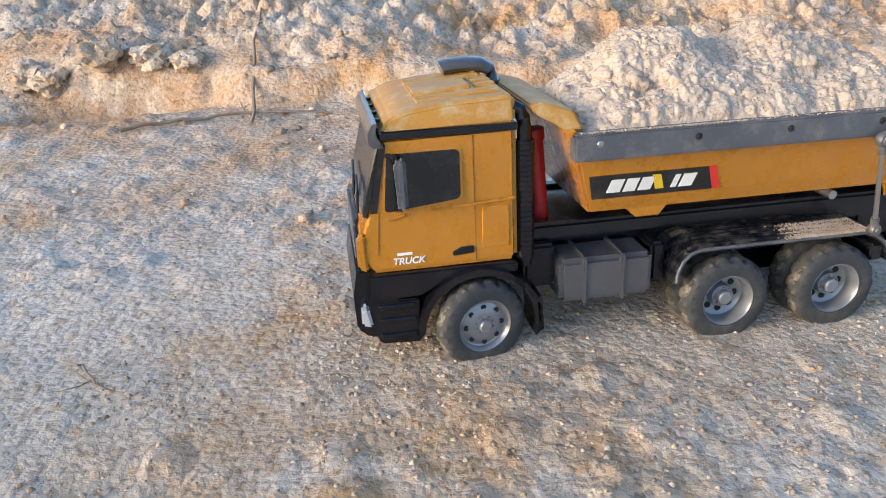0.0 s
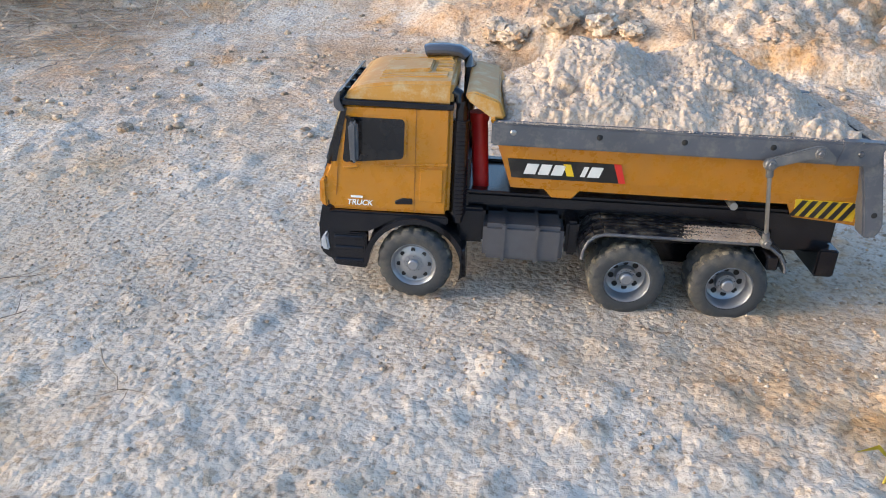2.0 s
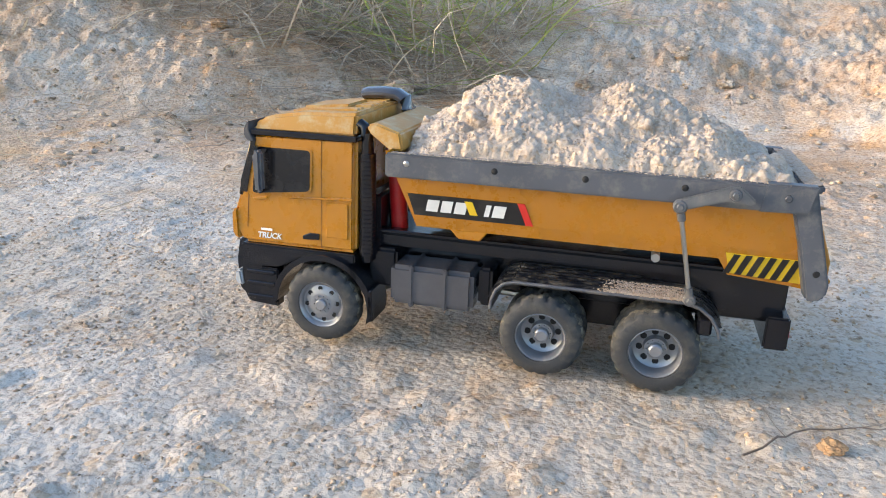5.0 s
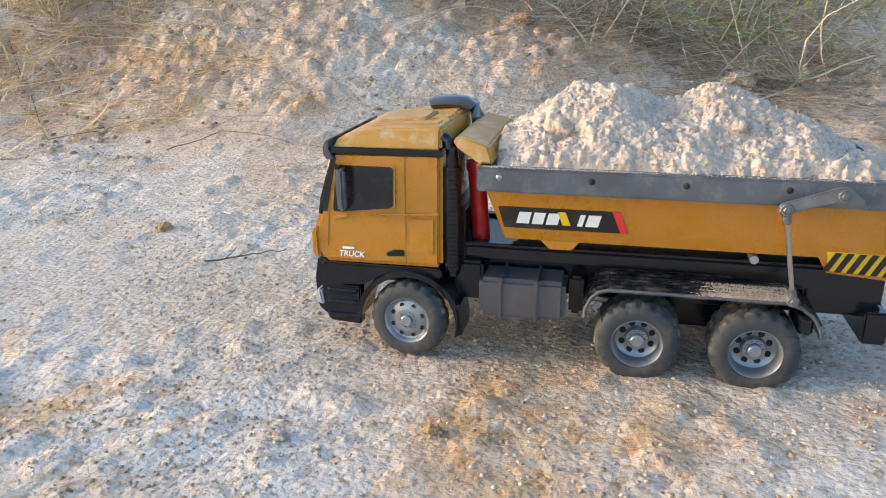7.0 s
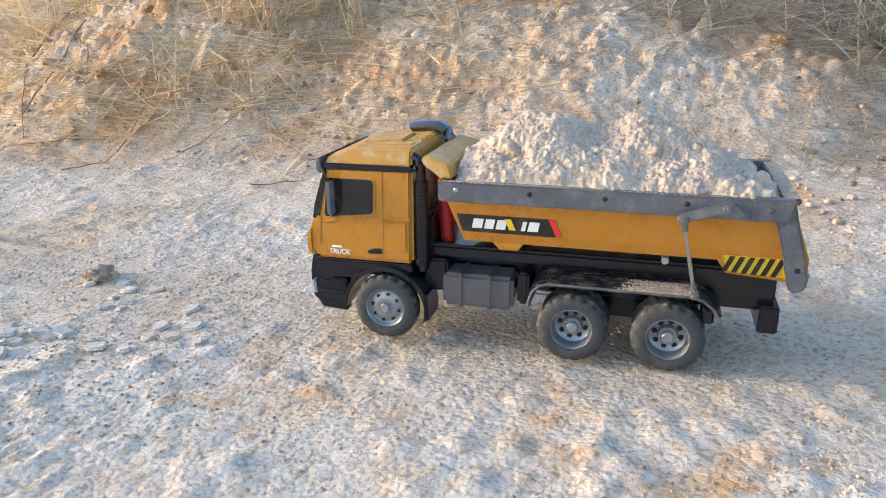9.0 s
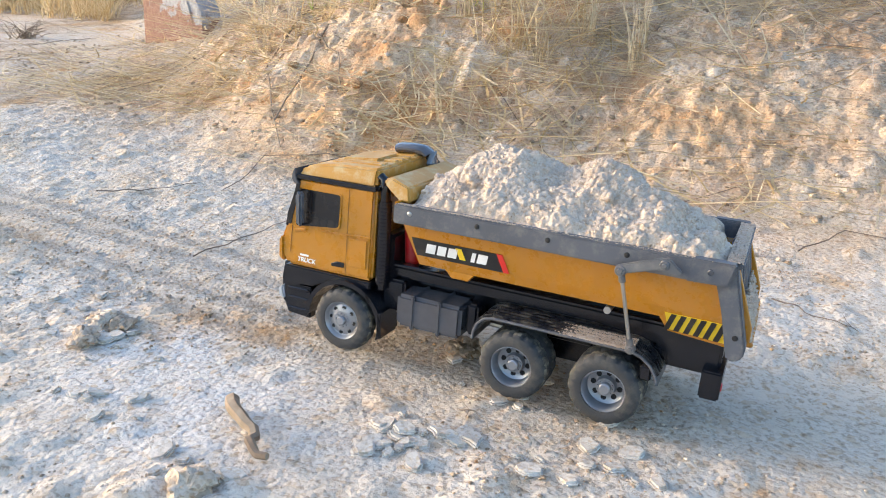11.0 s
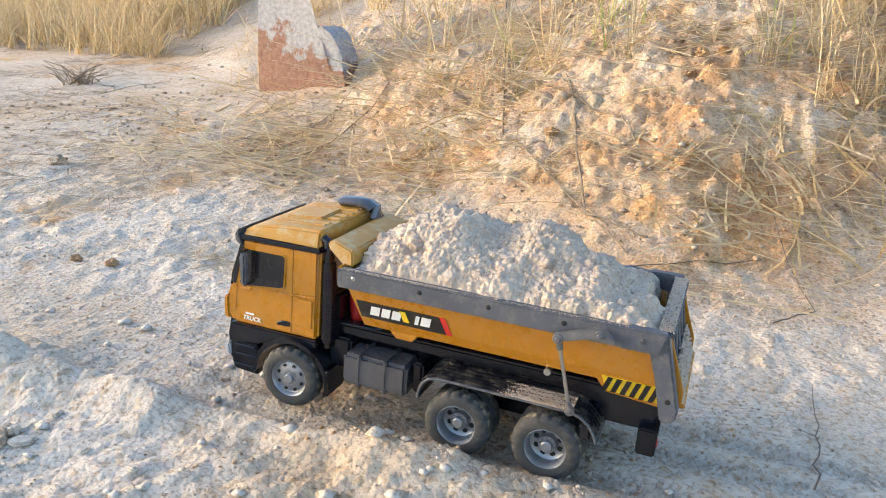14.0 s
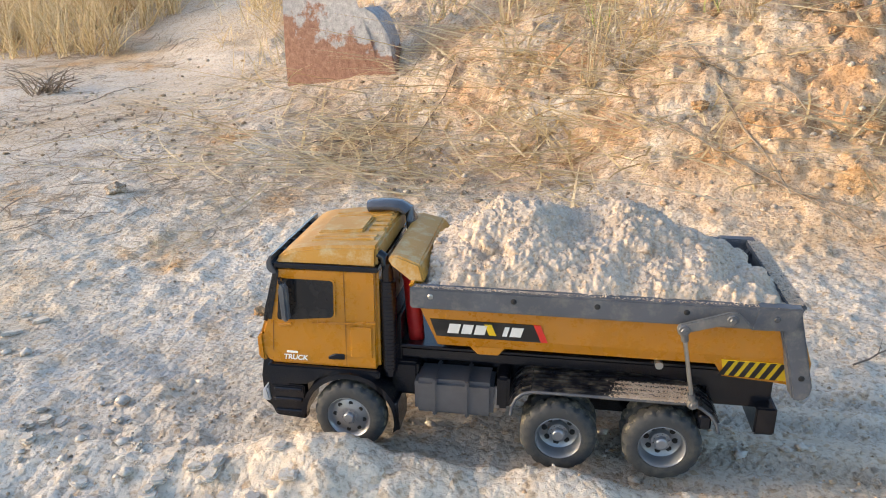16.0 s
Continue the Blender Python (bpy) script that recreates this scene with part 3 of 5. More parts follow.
def ribbon_text(word, size, mat, parent, name, place):
    """Raised lettering on the left side of the cab, read from the left."""
    cu = bpy.data.curves.new(name, "FONT")
    cu.body, cu.size, cu.extrude, cu.shear = word, size, 0.0002, 0.2
    cu.offset = size * 0.02
    tmp = new(name, cu)
    me = bpy.data.meshes.new_from_object(tmp.evaluated_get(bpy.context.evaluated_depsgraph_get()))
    bpy.data.objects.remove(tmp)
    me.materials.append(mat)
    ob = new(name, me)
    ob.parent = parent
    ob.matrix_local = pose(*place, 90, 0, 180)
    return ob


def build_truck():
    truck = tagged(new("dump_truck"), "yellow and black six-wheel toy dump truck, dusty, loaded with sand", "toy truck")
    # chassis
    bm = box(-0.150, 0.335, 0.018, 0.034, 0.062, 0.098)
    box(-0.150, 0.335, -0.034, -0.018, 0.062, 0.098, bm)
    for x in (-0.12, -0.06, 0.0, 0.06, 0.12, 0.18):
        box(x, x + 0.012, -0.019, 0.019, 0.066, 0.094, bm)
    part("chassis_frame", bevel(bm, 0.0012, 1), M_BLACK, truck)
    bm = box(-0.128, 0.228, -0.052, 0.052, 0.099, 0.113)
    part("subframe", bevel(bm, 0.003, 2), M_BLACK, truck, "glossy black subframe under the tipping body")
    bm = prism([(-0.155, 0.075), (-0.155, 0.112), (-0.145, 0.118), (-0.02, 0.120), (0.0, 0.112), (0.0, 0.099), (-0.11, 0.085)], -0.047, 0.047)
    part("rear_hinge_block", bevel(bm, 0.003, 2), M_BLACK, truck)
    for ax in (AXLE_FRONT, AXLE_MID, AXLE_REAR):
        part("axle", tube([(ax, -0.06, RADIUS), (ax, -0.014, RADIUS), (ax, 0.014, RADIUS), (ax, 0.06, RADIUS)], 0.005, 10), M_BLACK, truck)
    part("differential", bevel(box(-0.062, 0.062, -0.011, 0.011, 0.028, 0.060), 0.005, 2), M_BLACK, truck)
    part("drive_shaft", tube([(0.05, 0, 0.045), (0.26, 0, 0.055)], 0.004, 8), M_STEEL, truck)

    for s in (1, -1):
        part("frame_rail_lip", bevel(box(-0.120, 0.225, s * 0.044, s * 0.056, 0.1125, 0.1165), 0.001, 1), M_BLACK, truck)
        part("battery_box", bevel(box(0.196, 0.224, s * 0.030, s * 0.060, 0.060, 0.098), 0.003, 2), M_BLACK, truck)
    # cab
    side = [(0.2325, 0.094), (0.300, 0.0935), (0.352, 0.0935), (0.3585, 0.104), (0.3585, 0.128), (0.3500, 0.152), (0.3375, 0.203), (0.2325, 0.2045)]
    cab = part("cab", bevel(prism(side, -0.0752, 0.0752, taper=(0.15, 0.06)), 0.0045, 3, 40), M_YELLOW, truck, "glossy orange-yellow plastic cab", True)
    roof = [(0.2330, 0.205), (0.3375, 0.2035), (0.3360, 0.2095), (0.3290, 0.2160), (0.3160, 0.2200), (0.288, 0.2240), (0.2330, 0.2265)]
    part("roof", bevel(prism(roof, -0.0730, 0.0730, taper=(0.205, 0.22)), 0.0075, 4, 24), M_YELLOWDUST, cab, "dusty yellow roof with raised panels", True)
    bm = box(0.2322, 0.338, -0.0743, 0.0743, 0.2005, 0.2060)
    part("roof_seam", bevel(bm, 0.0006, 1), M_BLACK, cab, "black seam under the roof")
    part("roof_hatch", bevel(prism([(0.258, 0.222), (0.306, 0.217), (0.306, 0.2245), (0.258, 0.2290)], -0.025, 0.025), 0.0016, 2), M_YELLOWDUST, cab, "", True)
    for yy in (-0.016, 0.0, 0.016):
        part("roof_rib", bevel(prism([(0.237, 0.222), (0.254, 0.2215), (0.254, 0.2278), (0.237, 0.2288)], yy - 0.0045, yy + 0.0045), 0.001, 1), M_YELLOWDUST, cab)
    for yy in (-0.046, -0.036, 0.036, 0.046):
        part("roof_rib", bevel(prism([(0.240, 0.222), (0.306, 0.217), (0.306, 0.2232), (0.240, 0.2282)], yy - 0.0035, yy + 0.0035), 0.001, 1), M_YELLOWDUST, cab)
    visor = [(0.3350, 0.1950), (0.3425, 0.1940), (0.3462, 0.1985), (0.3462, 0.2055), (0.3425, 0.2125), (0.3395, 0.2130), (0.3400, 0.2050)]
    part("sun_visor", bevel(round_front(prism(visor, -0.0755, 0.0755), 0.3420, 0.0035), 0.0016, 2), M_TANK, cab, "dark wraparound sun visor", True)
    for yy in (-0.045, -0.015, 0.015, 0.045):
        part("visor_strut", bevel(box(0.3300, 0.3410, yy - 0.0025, yy + 0.0025, 0.2085, 0.2110), 0.0006, 1), M_BLACK, cab)
    wind = [(0.3510, 0.1400), (0.3548, 0.1415), (0.3515, 0.1560), (0.3405, 0.1985), (0.3360, 0.1985), (0.3465, 0.1560)]
    part("windscreen", round_front(prism(wind, -0.0735, 0.0735, taper=(0.15, 0.06)), 0.3400, 0.005), M_GLASS, cab, "dark tinted windscreen", True)

    def cab_side(s):
        y = 0.0752 * s
        t = 0.0008
        lean = lambda z: s * (0.0752 - max(z - 0.15, 0) * 0.06)
        win = [(0.2785, 0.151), (0.3380, 0.1445), (0.3335, 0.1895), (0.2780, 0.1895)]
        part("side_window", plate([(x, lean(z), z) for x, z in rounded(win, 0.0045)], 0.0018), M_GLASS, cab, "dark tinted side window")
        rimw = [(0.2765, 0.1492), (0.3400, 0.1424), (0.3355, 0.1915), (0.2762, 0.1915)]
        part("swage_line", bevel(prism([(0.2350, 0.1455), (0.3020, 0.1425), (0.3020, 0.1437), (0.2350, 0.1485)], y - s * 0.001, y + s * 0.0009), 0.0006, 1), M_YELLOW, cab)
        part("window_surround", plate([(x, lean(z) - s * 0.0002, z) for x, z in rounded(rimw, 0.0055)], 0.0012), M_YELLOW, cab)
        for a, b in (((0.2672, 0.097), (0.2672, 0.201)), ((0.2672, 0.146), (0.236, 0.147)), ((0.345, 0.110), (0.3425, 0.143))):
            part("panel_seam", plate([(a[0] - 0.0003, lean(a[1]), a[1] - 0.0004), (a[0] + 0.0003, lean(a[1]), a[1] + 0.0004), (b[0] + 0.0003, lean(b[1]), b[1] + 0.0004), (b[0] - 0.0003, lean(b[1]), b[1] - 0.0004)], 0.0007), M_SEAM, cab)
        part("storage_flap", bevel(box(0.2400, 0.2620, y - 0.0006, y + 0.0006, 0.1080, 0.1420), 0.0005, 1), M_YELLOW, cab)
        handle = part("door_handle", bevel(prism([(0.2690, 0.1045), (0.2860, 0.1035), (0.2865, 0.1070), (0.2790, 0.1105), (0.2690, 0.1105)], y - s * 0.001, y + s * 0.0014), 0.0007, 1), M_BLACK, cab, "black recessed door handle")
        part("trim_bar", bevel(plate([(0.3360, y + s * 0.0006, 0.1370), (0.3225, y + s * 0.0006, 0.1405), (0.3225, y + s * 0.0006, 0.1430), (0.3380, y + s * 0.0006, 0.1400)], 0.002), 0.0006, 1), M_YELLOW, cab)
        mir = part("wing_mirror", bevel(prism([(0.3205, 0.1495), (0.3280, 0.1485), (0.3300, 0.1860), (0.3260, 0.1905), (0.3210, 0.1880)], y + s * 0.006, y + s * 0.0155), 0.0025, 2), M_GREY, cab, "dark grey wing mirror", True)
        part("mirror_bracket", tube([(0.333, y - s * 0.002, 0.1885), (0.328, y + s * 0.010, 0.1895)], 0.0022, 6), M_BLACK, cab)
        part("mirror_bracket", tube([(0.330, y - s * 0.001, 0.146), (0.325, y + s * 0.010, 0.149)], 0.0018, 6), M_BLACK, cab)
        part("corner_fairing", bevel(prism([(0.3535, 0.0960), (0.3615, 0.1000), (0.3615, 0.1250), (0.3545, 0.1290)], y - s * 0.010, y + s * 0.0015), 0.002, 2), M_YELLOW, cab, "", True)
        # wiper and pillar edge
        part("pillar_trim", plate([(0.3490, lean(0.145) + s * 0.0005, 0.145), (0.3440, lean(0.145) + s * 0.0005, 0.145), (0.3335, lean(0.197) + s * 0.0005, 0.197), (0.3385, lean(0.197) + s * 0.0005, 0.197)], 0.0012), M_GLASS, cab)
        # lower body
        low = [(0.3130, 0.0720), (0.3520, 0.0700), (0.3540, 0.0800), (0.3530, 0.0930), (0.2330, 0.0930), (0.2330, 0.0840), (0.2900, 0.0840)]
        part("lower_panel", bevel(prism(low, y - s * 0.014, y + s * 0.001), 0.0015, 2), M_BLACK, truck, "black lower cab panel", True)
        step_ = [(0.3150, 0.0290), (0.3480, 0.0310), (0.3520, 0.0400), (0.3520, 0.0690), (0.3150, 0.0690)]
        part("cab_step", bevel(prism(step_, y - s * 0.014, y - s * 0.001), 0.0015, 2), M_BLACK, truck)
        for z0 in (0.036, 0.050, 0.062):
            part("step_tread", bevel(box(0.3180, 0.3480, y - s * 0.006, y + s * 0.0012, z0, z0 + 0.004), 0.0008, 1), M_BLACK, truck)
        part("headlight", bevel(prism([(0.3530, 0.0470), (0.3625, 0.0490), (0.3620, 0.0620), (0.3560, 0.0640)], y - s * 0.030, y - s * 0.0002), 0.002, 2), M_LAMP, truck, "clear headlight lens", True)
        # wheel arch
        arc = bmesh.new()
        outer, inner = 0.0525, 0.0470
        pts = [(AXLE_FRONT + outer * math.cos(radians(a)), 0.0385 + outer * math.sin(radians(a))) for a in range(-5, 196, 12)]
        pts += [(AXLE_FRONT + inner * math.cos(radians(a)), 0.0385 + inner * math.sin(radians(a))) for a in range(195, -6, -12)]
        k = len(pts) // 2
        for i in range(k - 1):
            prism([pts[i], pts[i + 1], pts[2 * k - 2 - i], pts[2 * k - 1 - i]], s * 0.040, s * 0.0815, arc)
        bmesh.ops.remove_doubles(arc, verts=arc.verts[:], dist=0.0002)
        part("front_mudguard", arc, M_BLACK, truck, "black wheel-arch mudguard", True)
        part("mud_flap", bevel(prism([(0.2120, 0.0300), (0.2175, 0.0290), (0.2190, 0.0600), (0.2140, 0.0620)], s * 0.044, s * 0.0815), 0.001, 1), M_BLACK, truck)
        # rear mudguard: slatted deck over the bogie
        bend = [(0.0985, 0.0600), (0.0975, 0.0690), (0.0935, 0.0785), (0.0870, 0.0850), (0.0780, 0.0878), (0.0300, 0.0880), (-0.0300, 0.0880), (-0.0720, 0.0878), (-0.0820, 0.0845), (-0.0920, 0.0770), (-0.0985, 0.0670), (-0.1010, 0.0590)]
        bm = bmesh.new()
        for (xa, za), (xb, zb) in zip(bend, bend[1:]):
            plate([(xa, s * 0.028, za), (xa, s * 0.0835, za), (xb, s * 0.0835, zb), (xb, s * 0.028, zb)], 0.0028, bm)
        guard = part("rear_mudguard", bm, M_SCUFFED, truck, "black ribbed mudguard with spilt sand")
        for k in range(6):
            yy = s * (0.034 + 0.0088 * k)
            bm = bmesh.new()
            for (xa, za), (xb, zb) in zip(bend[1:-2], bend[2:-1]):
                n = Vector((zb - za, 0, xa - xb)).normalized() * (0.0026 if xa > xb else -0.0026)
                box_of = [(xa + n.x, yy - 0.0018, za + abs(n.z)), (xa + n.x, yy + 0.0018, za + abs(n.z)), (xb + n.x, yy + 0.0018, zb + abs(n.z)), (xb + n.x, yy - 0.0018, zb + abs(n.z))]
                plate(box_of, 0.0030, bm)
            part("slat", bm, M_SCUFFED, guard)
        part("edge_strip", tube([(x, s * 0.0838, z + 0.001) for x, z in bend], 0.0015, 8), M_GREY, guard, "scuffed grey edge", True)
        part("mudguard_strut", bevel(box(-0.094, -0.082, s * 0.040, s * 0.082, 0.0600, 0.0760), 0.002, 1), M_BLACK, guard)
        # fuel tank with straps
        tank = [(0.1165, 0.0500), (0.1975, 0.0500), (0.1975, 0.0885), (0.1165, 0.0885)]
        tk = part("fuel_tank", bevel(prism(tank, s * 0.036, s * 0.0765), 0.0042, 4, 40), M_TANK, truck, "dark grey fuel tank with two straps", True)
        for xs in (0.141, 0.174):
            part("strap", bevel(prism([(xs, 0.0485), (xs + 0.0045, 0.0485), (xs + 0.0045, 0.0902), (xs, 0.0902)], s * 0.034, s * 0.0780), 0.0014, 2), M_TANK, tk, "", True)
        part("tank_bracket", bevel(box(0.1010, 0.1140, s * 0.034, s * 0.066, 0.055, 0.092), 0.003, 2), M_BLACK, truck)
        # tipping linkage
        t0, t1, t2 = Vector((-0.0540, s * 0.1066, 0.1770)), Vector((-0.0718, s * 0.0930, 0.0951)), Vector((-0.0935, s * 0.1080, 0.1905))
        part("link_rod", tube([t0, t1], 0.0020, 8), M_STEEL, truck, "thin steel link rod")
        arm = bmesh.new()
        d = (t2 - t0).normalized()
        plate([t0 + Vector((0.004, 0, 0.0048)), t0 + Vector((0.004, 0, -0.0048)), t2 + Vector((0.006, 0, -0.0060)), t2 + Vector((-0.014, 0, -0.0075)), t2 + Vector((-0.016, 0, -0.0040)), t2 + Vector((-0.004, 0, 0.0065)), t2 + Vector((0.004, 0, 0.0060))], 0.005, arm)
        part("link_arm", bevel(arm, 0.0012, 2), M_LINK, truck, "grey linkage arm on the body side", True)
        for p, r in ((t0, 0.0058), (t2, 0.0052), (t1, 0.0052)):
            bm = lathe([(0.0, -0.004), (r * 0.8, -0.004), (r, -0.002), (r, 0.002), (r * 0.8, 0.004), (0.0, 0.004)], 14)
            bmesh.ops.translate(bm, verts=bm.verts[:], vec=p)
            joint = part("link_joint", bm, M_LINK, truck, "", True)
            cap = lathe([(0.0, s * 0.0058), (r * 0.42, s * 0.0058), (r * 0.55, s * 0.0048), (r * 0.55, s * 0.0035)], 6)
            bmesh.ops.translate(cap, verts=cap.verts[:], vec=p)
            part("bolt_head", cap, M_LINK, joint)
        for q, h in ((t0 + (t1 - t0) * 0.09, 0.009), (t1 + (t0 - t1) * 0.09, 0.008)):
            part("rod_end", tube([q - (t1 - t0).normalized() * h / 2, q + (t1 - t0).normalized() * h / 2], 0.0034, 10), M_LINK, truck, "", True)

    mirror_pair(cab_side)
    # bumper, grille
    part("bumper", bevel(round_front(prism([(0.330, 0.0300), (0.3560, 0.0310), (0.3660, 0.0400), (0.3670, 0.0700), (0.3630, 0.0925), (0.330, 0.0925)], -0.0735, 0.0735), 0.354, 0.012), 0.002, 2), M_BLACK, truck, "black front bumper", True)
    part("grille", bevel(box(0.3570, 0.3605, -0.050, 0.050, 0.096, 0.133), 0.001, 1), M_BLACK, cab, "black front grille")
    for k in range(4):
        part("grille_bar", bevel(box(0.3600, 0.3625, -0.048, 0.048, 0.099 + 0.009 * k, 0.102 + 0.009 * k), 0.0006, 1), M_GREY, cab)
    part("wiper", tube([(0.3575, 0.055, 0.140), (0.3560, 0.040, 0.152), (0.3545, 0.005, 0.156)], 0.0012, 5), M_BLACK, cab)
    part("wiper", tube([(0.3575, 0.005, 0.140), (0.3560, -0.010, 0.152), (0.3545, -0.045, 0.156)], 0.0012, 5), M_BLACK, cab)
    # badge
    ribbon_text("TRUCK", 0.0078, M_WHITE, cab, "badge_word", (0.3345, 0.0757, 0.1008))
    part("badge_bar", bevel(plate([(0.3305, 0.0757, 0.1082), (0.3185, 0.0757, 0.1082), (0.3185, 0.0757, 0.1105), (0.3305, 0.0757, 0.1105)], 0.0005), 0.0001, 1), M_WHITE, cab)
    # exhaust stack and air intake behind the cab
    bm = tube([(0.2245, 0.0640, 0.085), (0.2245, 0.0640, 0.150), (0.2245, 0.0640, 0.200), (0.2255, 0.0638, 0.2075), (0.2285, 0.0630, 0.2135), (0.2335, 0.0620, 0.2160)], 0.0058, 14)
    stack = part("exhaust_pipe", bm, M_BLACK, truck, "black exhaust stack in a perforated sleeve", True)
    part("sleeve", tube([(0.2245, 0.0640, 0.092), (0.2245, 0.0640, 0.140), (0.2245, 0.0640, 0.190)], 0.0078, 18), M_BLACK, stack, "", True)
    for k in range(23):
        z0 = 0.094 + 0.0042 * k
        part("stack_rib", lathe_z(0.2245, 0.0640, z0, 0.0084, 0.0016), M_BLACK, stack)
    bm = tube([(0.2215, -0.052, 0.085), (0.2215, -0.052, 0.205), (0.2225, -0.052, 0.2190), (0.2265, -0.052, 0.2285), (0.2345, -0.052, 0.2325), (0.2480, -0.052, 0.2335), (0.2660, -0.052, 0.2325), (0.2700, -0.052, 0.2310)], 0.0068, 16)
    for v in bm.verts:
        v.co.y = -0.052 + (v.co.y + 0.052) * 2.1
    part("air_intake", bm, M_TANK, truck, "dark air intake hooked over the roof", True)
    part("cab_rear_panel", bevel(box(0.2140, 0.2290, -0.060, 0.058, 0.095, 0.150), 0.003, 2), M_BLACK, truck)
    for k in range(5):
        part("air_hose", tube([(0.2120, 0.012 - 0.006 * k, 0.105), (0.208, 0.016 - 0.006 * k, 0.125 + 0.004 * k), (0.2150, 0.020 - 0.006 * k, 0.140 + 0.004 * k), (0.2200, 0.020 - 0.006 * k, 0.120)], 0.0014, 6), M_BLACK, truck)
    ram = part("lifting_ram", tube([(0.2020, 0.030, 0.100), (0.2080, 0.030, 0.182)], 0.0085, 16), M_RED, truck, "red lifting ram behind the cab", True)
    part("ram_collar", tube([(0.2010, 0.030, 0.096), (0.2020, 0.030, 0.106)], 0.0100, 16), M_BLACK, ram, "", True)
    part("ram_collar", tube([(0.2078, 0.030, 0.181), (0.2086, 0.030, 0.190)], 0.0098, 16), M_RED, ram, "", True)
    # tail
    part("rear_bumper", bevel(box(-0.1590, -0.1390, -0.060, 0.060, 0.0465, 0.0765), 0.0018, 2), M_BLACK, truck, "black rear bumper", True)
    for s in (1, -1):
        part("tail_light", bevel(box(-0.1602, -0.1580, s * 0.048, s * 0.055, 0.056, 0.064), 0.001, 1), M_RED, truck, "dull red tail light")
    part("frame_tail", bevel(prism([(-0.148, 0.068), (-0.148, 0.096), (-0.090, 0.098), (-0.090, 0.070)], -0.046, 0.046), 0.003, 2), M_BLACK, truck)

    # tipping body
    crease = 0.1400
    body_y = lambda z: 0.0778 + (z - crease) * 0.30 if z >= crease else 0.0778 - (crease - z) * 0.42
    front_x = lambda z: 0.1715 + (z - 0.128) * 0.325
    bm = plate([(front_x(0.128), 0.0700, 0.130), (front_x(0.128), -0.0700, 0.130), (-0.155, -0.0700, 0.130), (-0.155, 0.0700, 0.130)], 0.004)
    body = part("tipping_body", bm, M_YELLOW, truck, "orange-yellow tipping body, scratched and dusty")
    part("front_wall", plate([(front_x(0.128), 0.0715, 0.128), (front_x(0.128), -0.0715, 0.128), (front_x(0.200), -0.0945, 0.200), (front_x(0.200), 0.0945, 0.200)], 0.004), M_YELLOW, body)
    for s in (1, -1):
        bm = bmesh.new()
        upper = [(-0.1536, crease), (front_x(crease), crease), (front_x(0.180), 0.180), (-0.142, 0.180)]
        lower = [(front_x(crease), crease), (-0.1536, crease), (-0.1635, 0.106), (-0.150, 0.1080), (-0.1010, 0.1125), (-0.0915, 0.128), (front_x(0.128), 0.128)]
        for ring in (upper, lower):
            a = [bm.verts.new((x, s * body_y(z), z)) for x, z in ring]
            b = [bm.verts.new((x, s * (body_y(z) - 0.004), z)) for x, z in ring]
            bm.faces.new(a)
            bm.faces.new(b[::-1])
            for i in range(len(ring)):
                j = (i + 1) % len(ring)
                if not (ring[i][1] == crease and ring[j][1] == crease):
                    bm.faces.new((a[i], b[i], b[j], a[j]))
        bmesh.ops.remove_doubles(bm, verts=bm.verts[:], dist=0.0001)
        part("side_panel", bm, M_YELLOW, body)
    part("keel", bevel(prism([(0.1420, 0.1285), (0.1060, 0.1285), (0.1130, 0.1195), (0.1330, 0.1195)], -0.0720, 0.0730), 0.001, 1), M_YELLOW, body)
    guard = [(0.1830, 0.1985), (0.1960, 0.1985), (0.2195, 0.2120), (0.2220, 0.2175), (0.2130, 0.2195), (0.1895, 0.2130)]
    part("cab_guard", bevel(prism(guard, -0.0860, 0.0860, taper=(0.2, 0.7)), 0.0018, 2), M_YELLOWDUST, body, "dusty yellow guard plate over the body's front", True)
    for s in (1, -1):
        y0 = s * 0.0865
        rail = part("side_rail", bevel(prism([(0.1955, 0.1775), (0.1955, 0.1985), (-0.1520, 0.1985), (-0.1470, 0.1790), (-0.1380, 0.1775)], y0, s * 0.0995), 0.0016, 2), M_GREY, body, "scuffed grey rail with bolts", True)
        for xb in (0.1756, 0.0978, 0.0220, -0.0563, -0.1330):
            bm = lathe([(0.0, s * 0.0008), (0.0016, s * 0.0008), (0.0024, s * 0.0004), (0.0028, 0.0), (0.0, -s * 0.001)], 12)
            bmesh.ops.translate(bm, verts=bm.verts[:], vec=(xb, s * 0.0996, 0.1905))
            part("bolt", bm, M_HOLE if xb < 0.1 else M_STEEL, rail, "", True)
        post = [(-0.1385, 0.1785), (-0.1505, 0.1985), (-0.1540, 0.1985), (-0.1745, 0.1200), (-0.1735, 0.1105), (-0.1670, 0.1050), (-0.1590, 0.1060), (-0.1480, 0.1500)]
        pst = part("corner_post", bevel(prism(post, s * 0.0740, s * 0.0925), 0.002, 2), M_GREY, body, "grey corner post of the tailgate", True)
        bm = lathe([(0.0, s * 0.0008), (0.0022, s * 0.0006), (0.0028, 0.0), (0.0, -s * 0.001)], 12)
        bmesh.ops.translate(bm, verts=bm.verts[:], vec=(-0.1637, s * 0.0926, 0.1289))
        part("bolt", bm, M_HOLE, pst)
    gate = part("tailgate", bevel(plate([(-0.1490, 0.0740, 0.1950), (-0.1490, -0.0740, 0.1950), (-0.1610, -0.0740, 0.1160), (-0.1610, 0.0740, 0.1160)], 0.004), 0.001, 1), M_GREY, body, "grey ribbed tailgate")
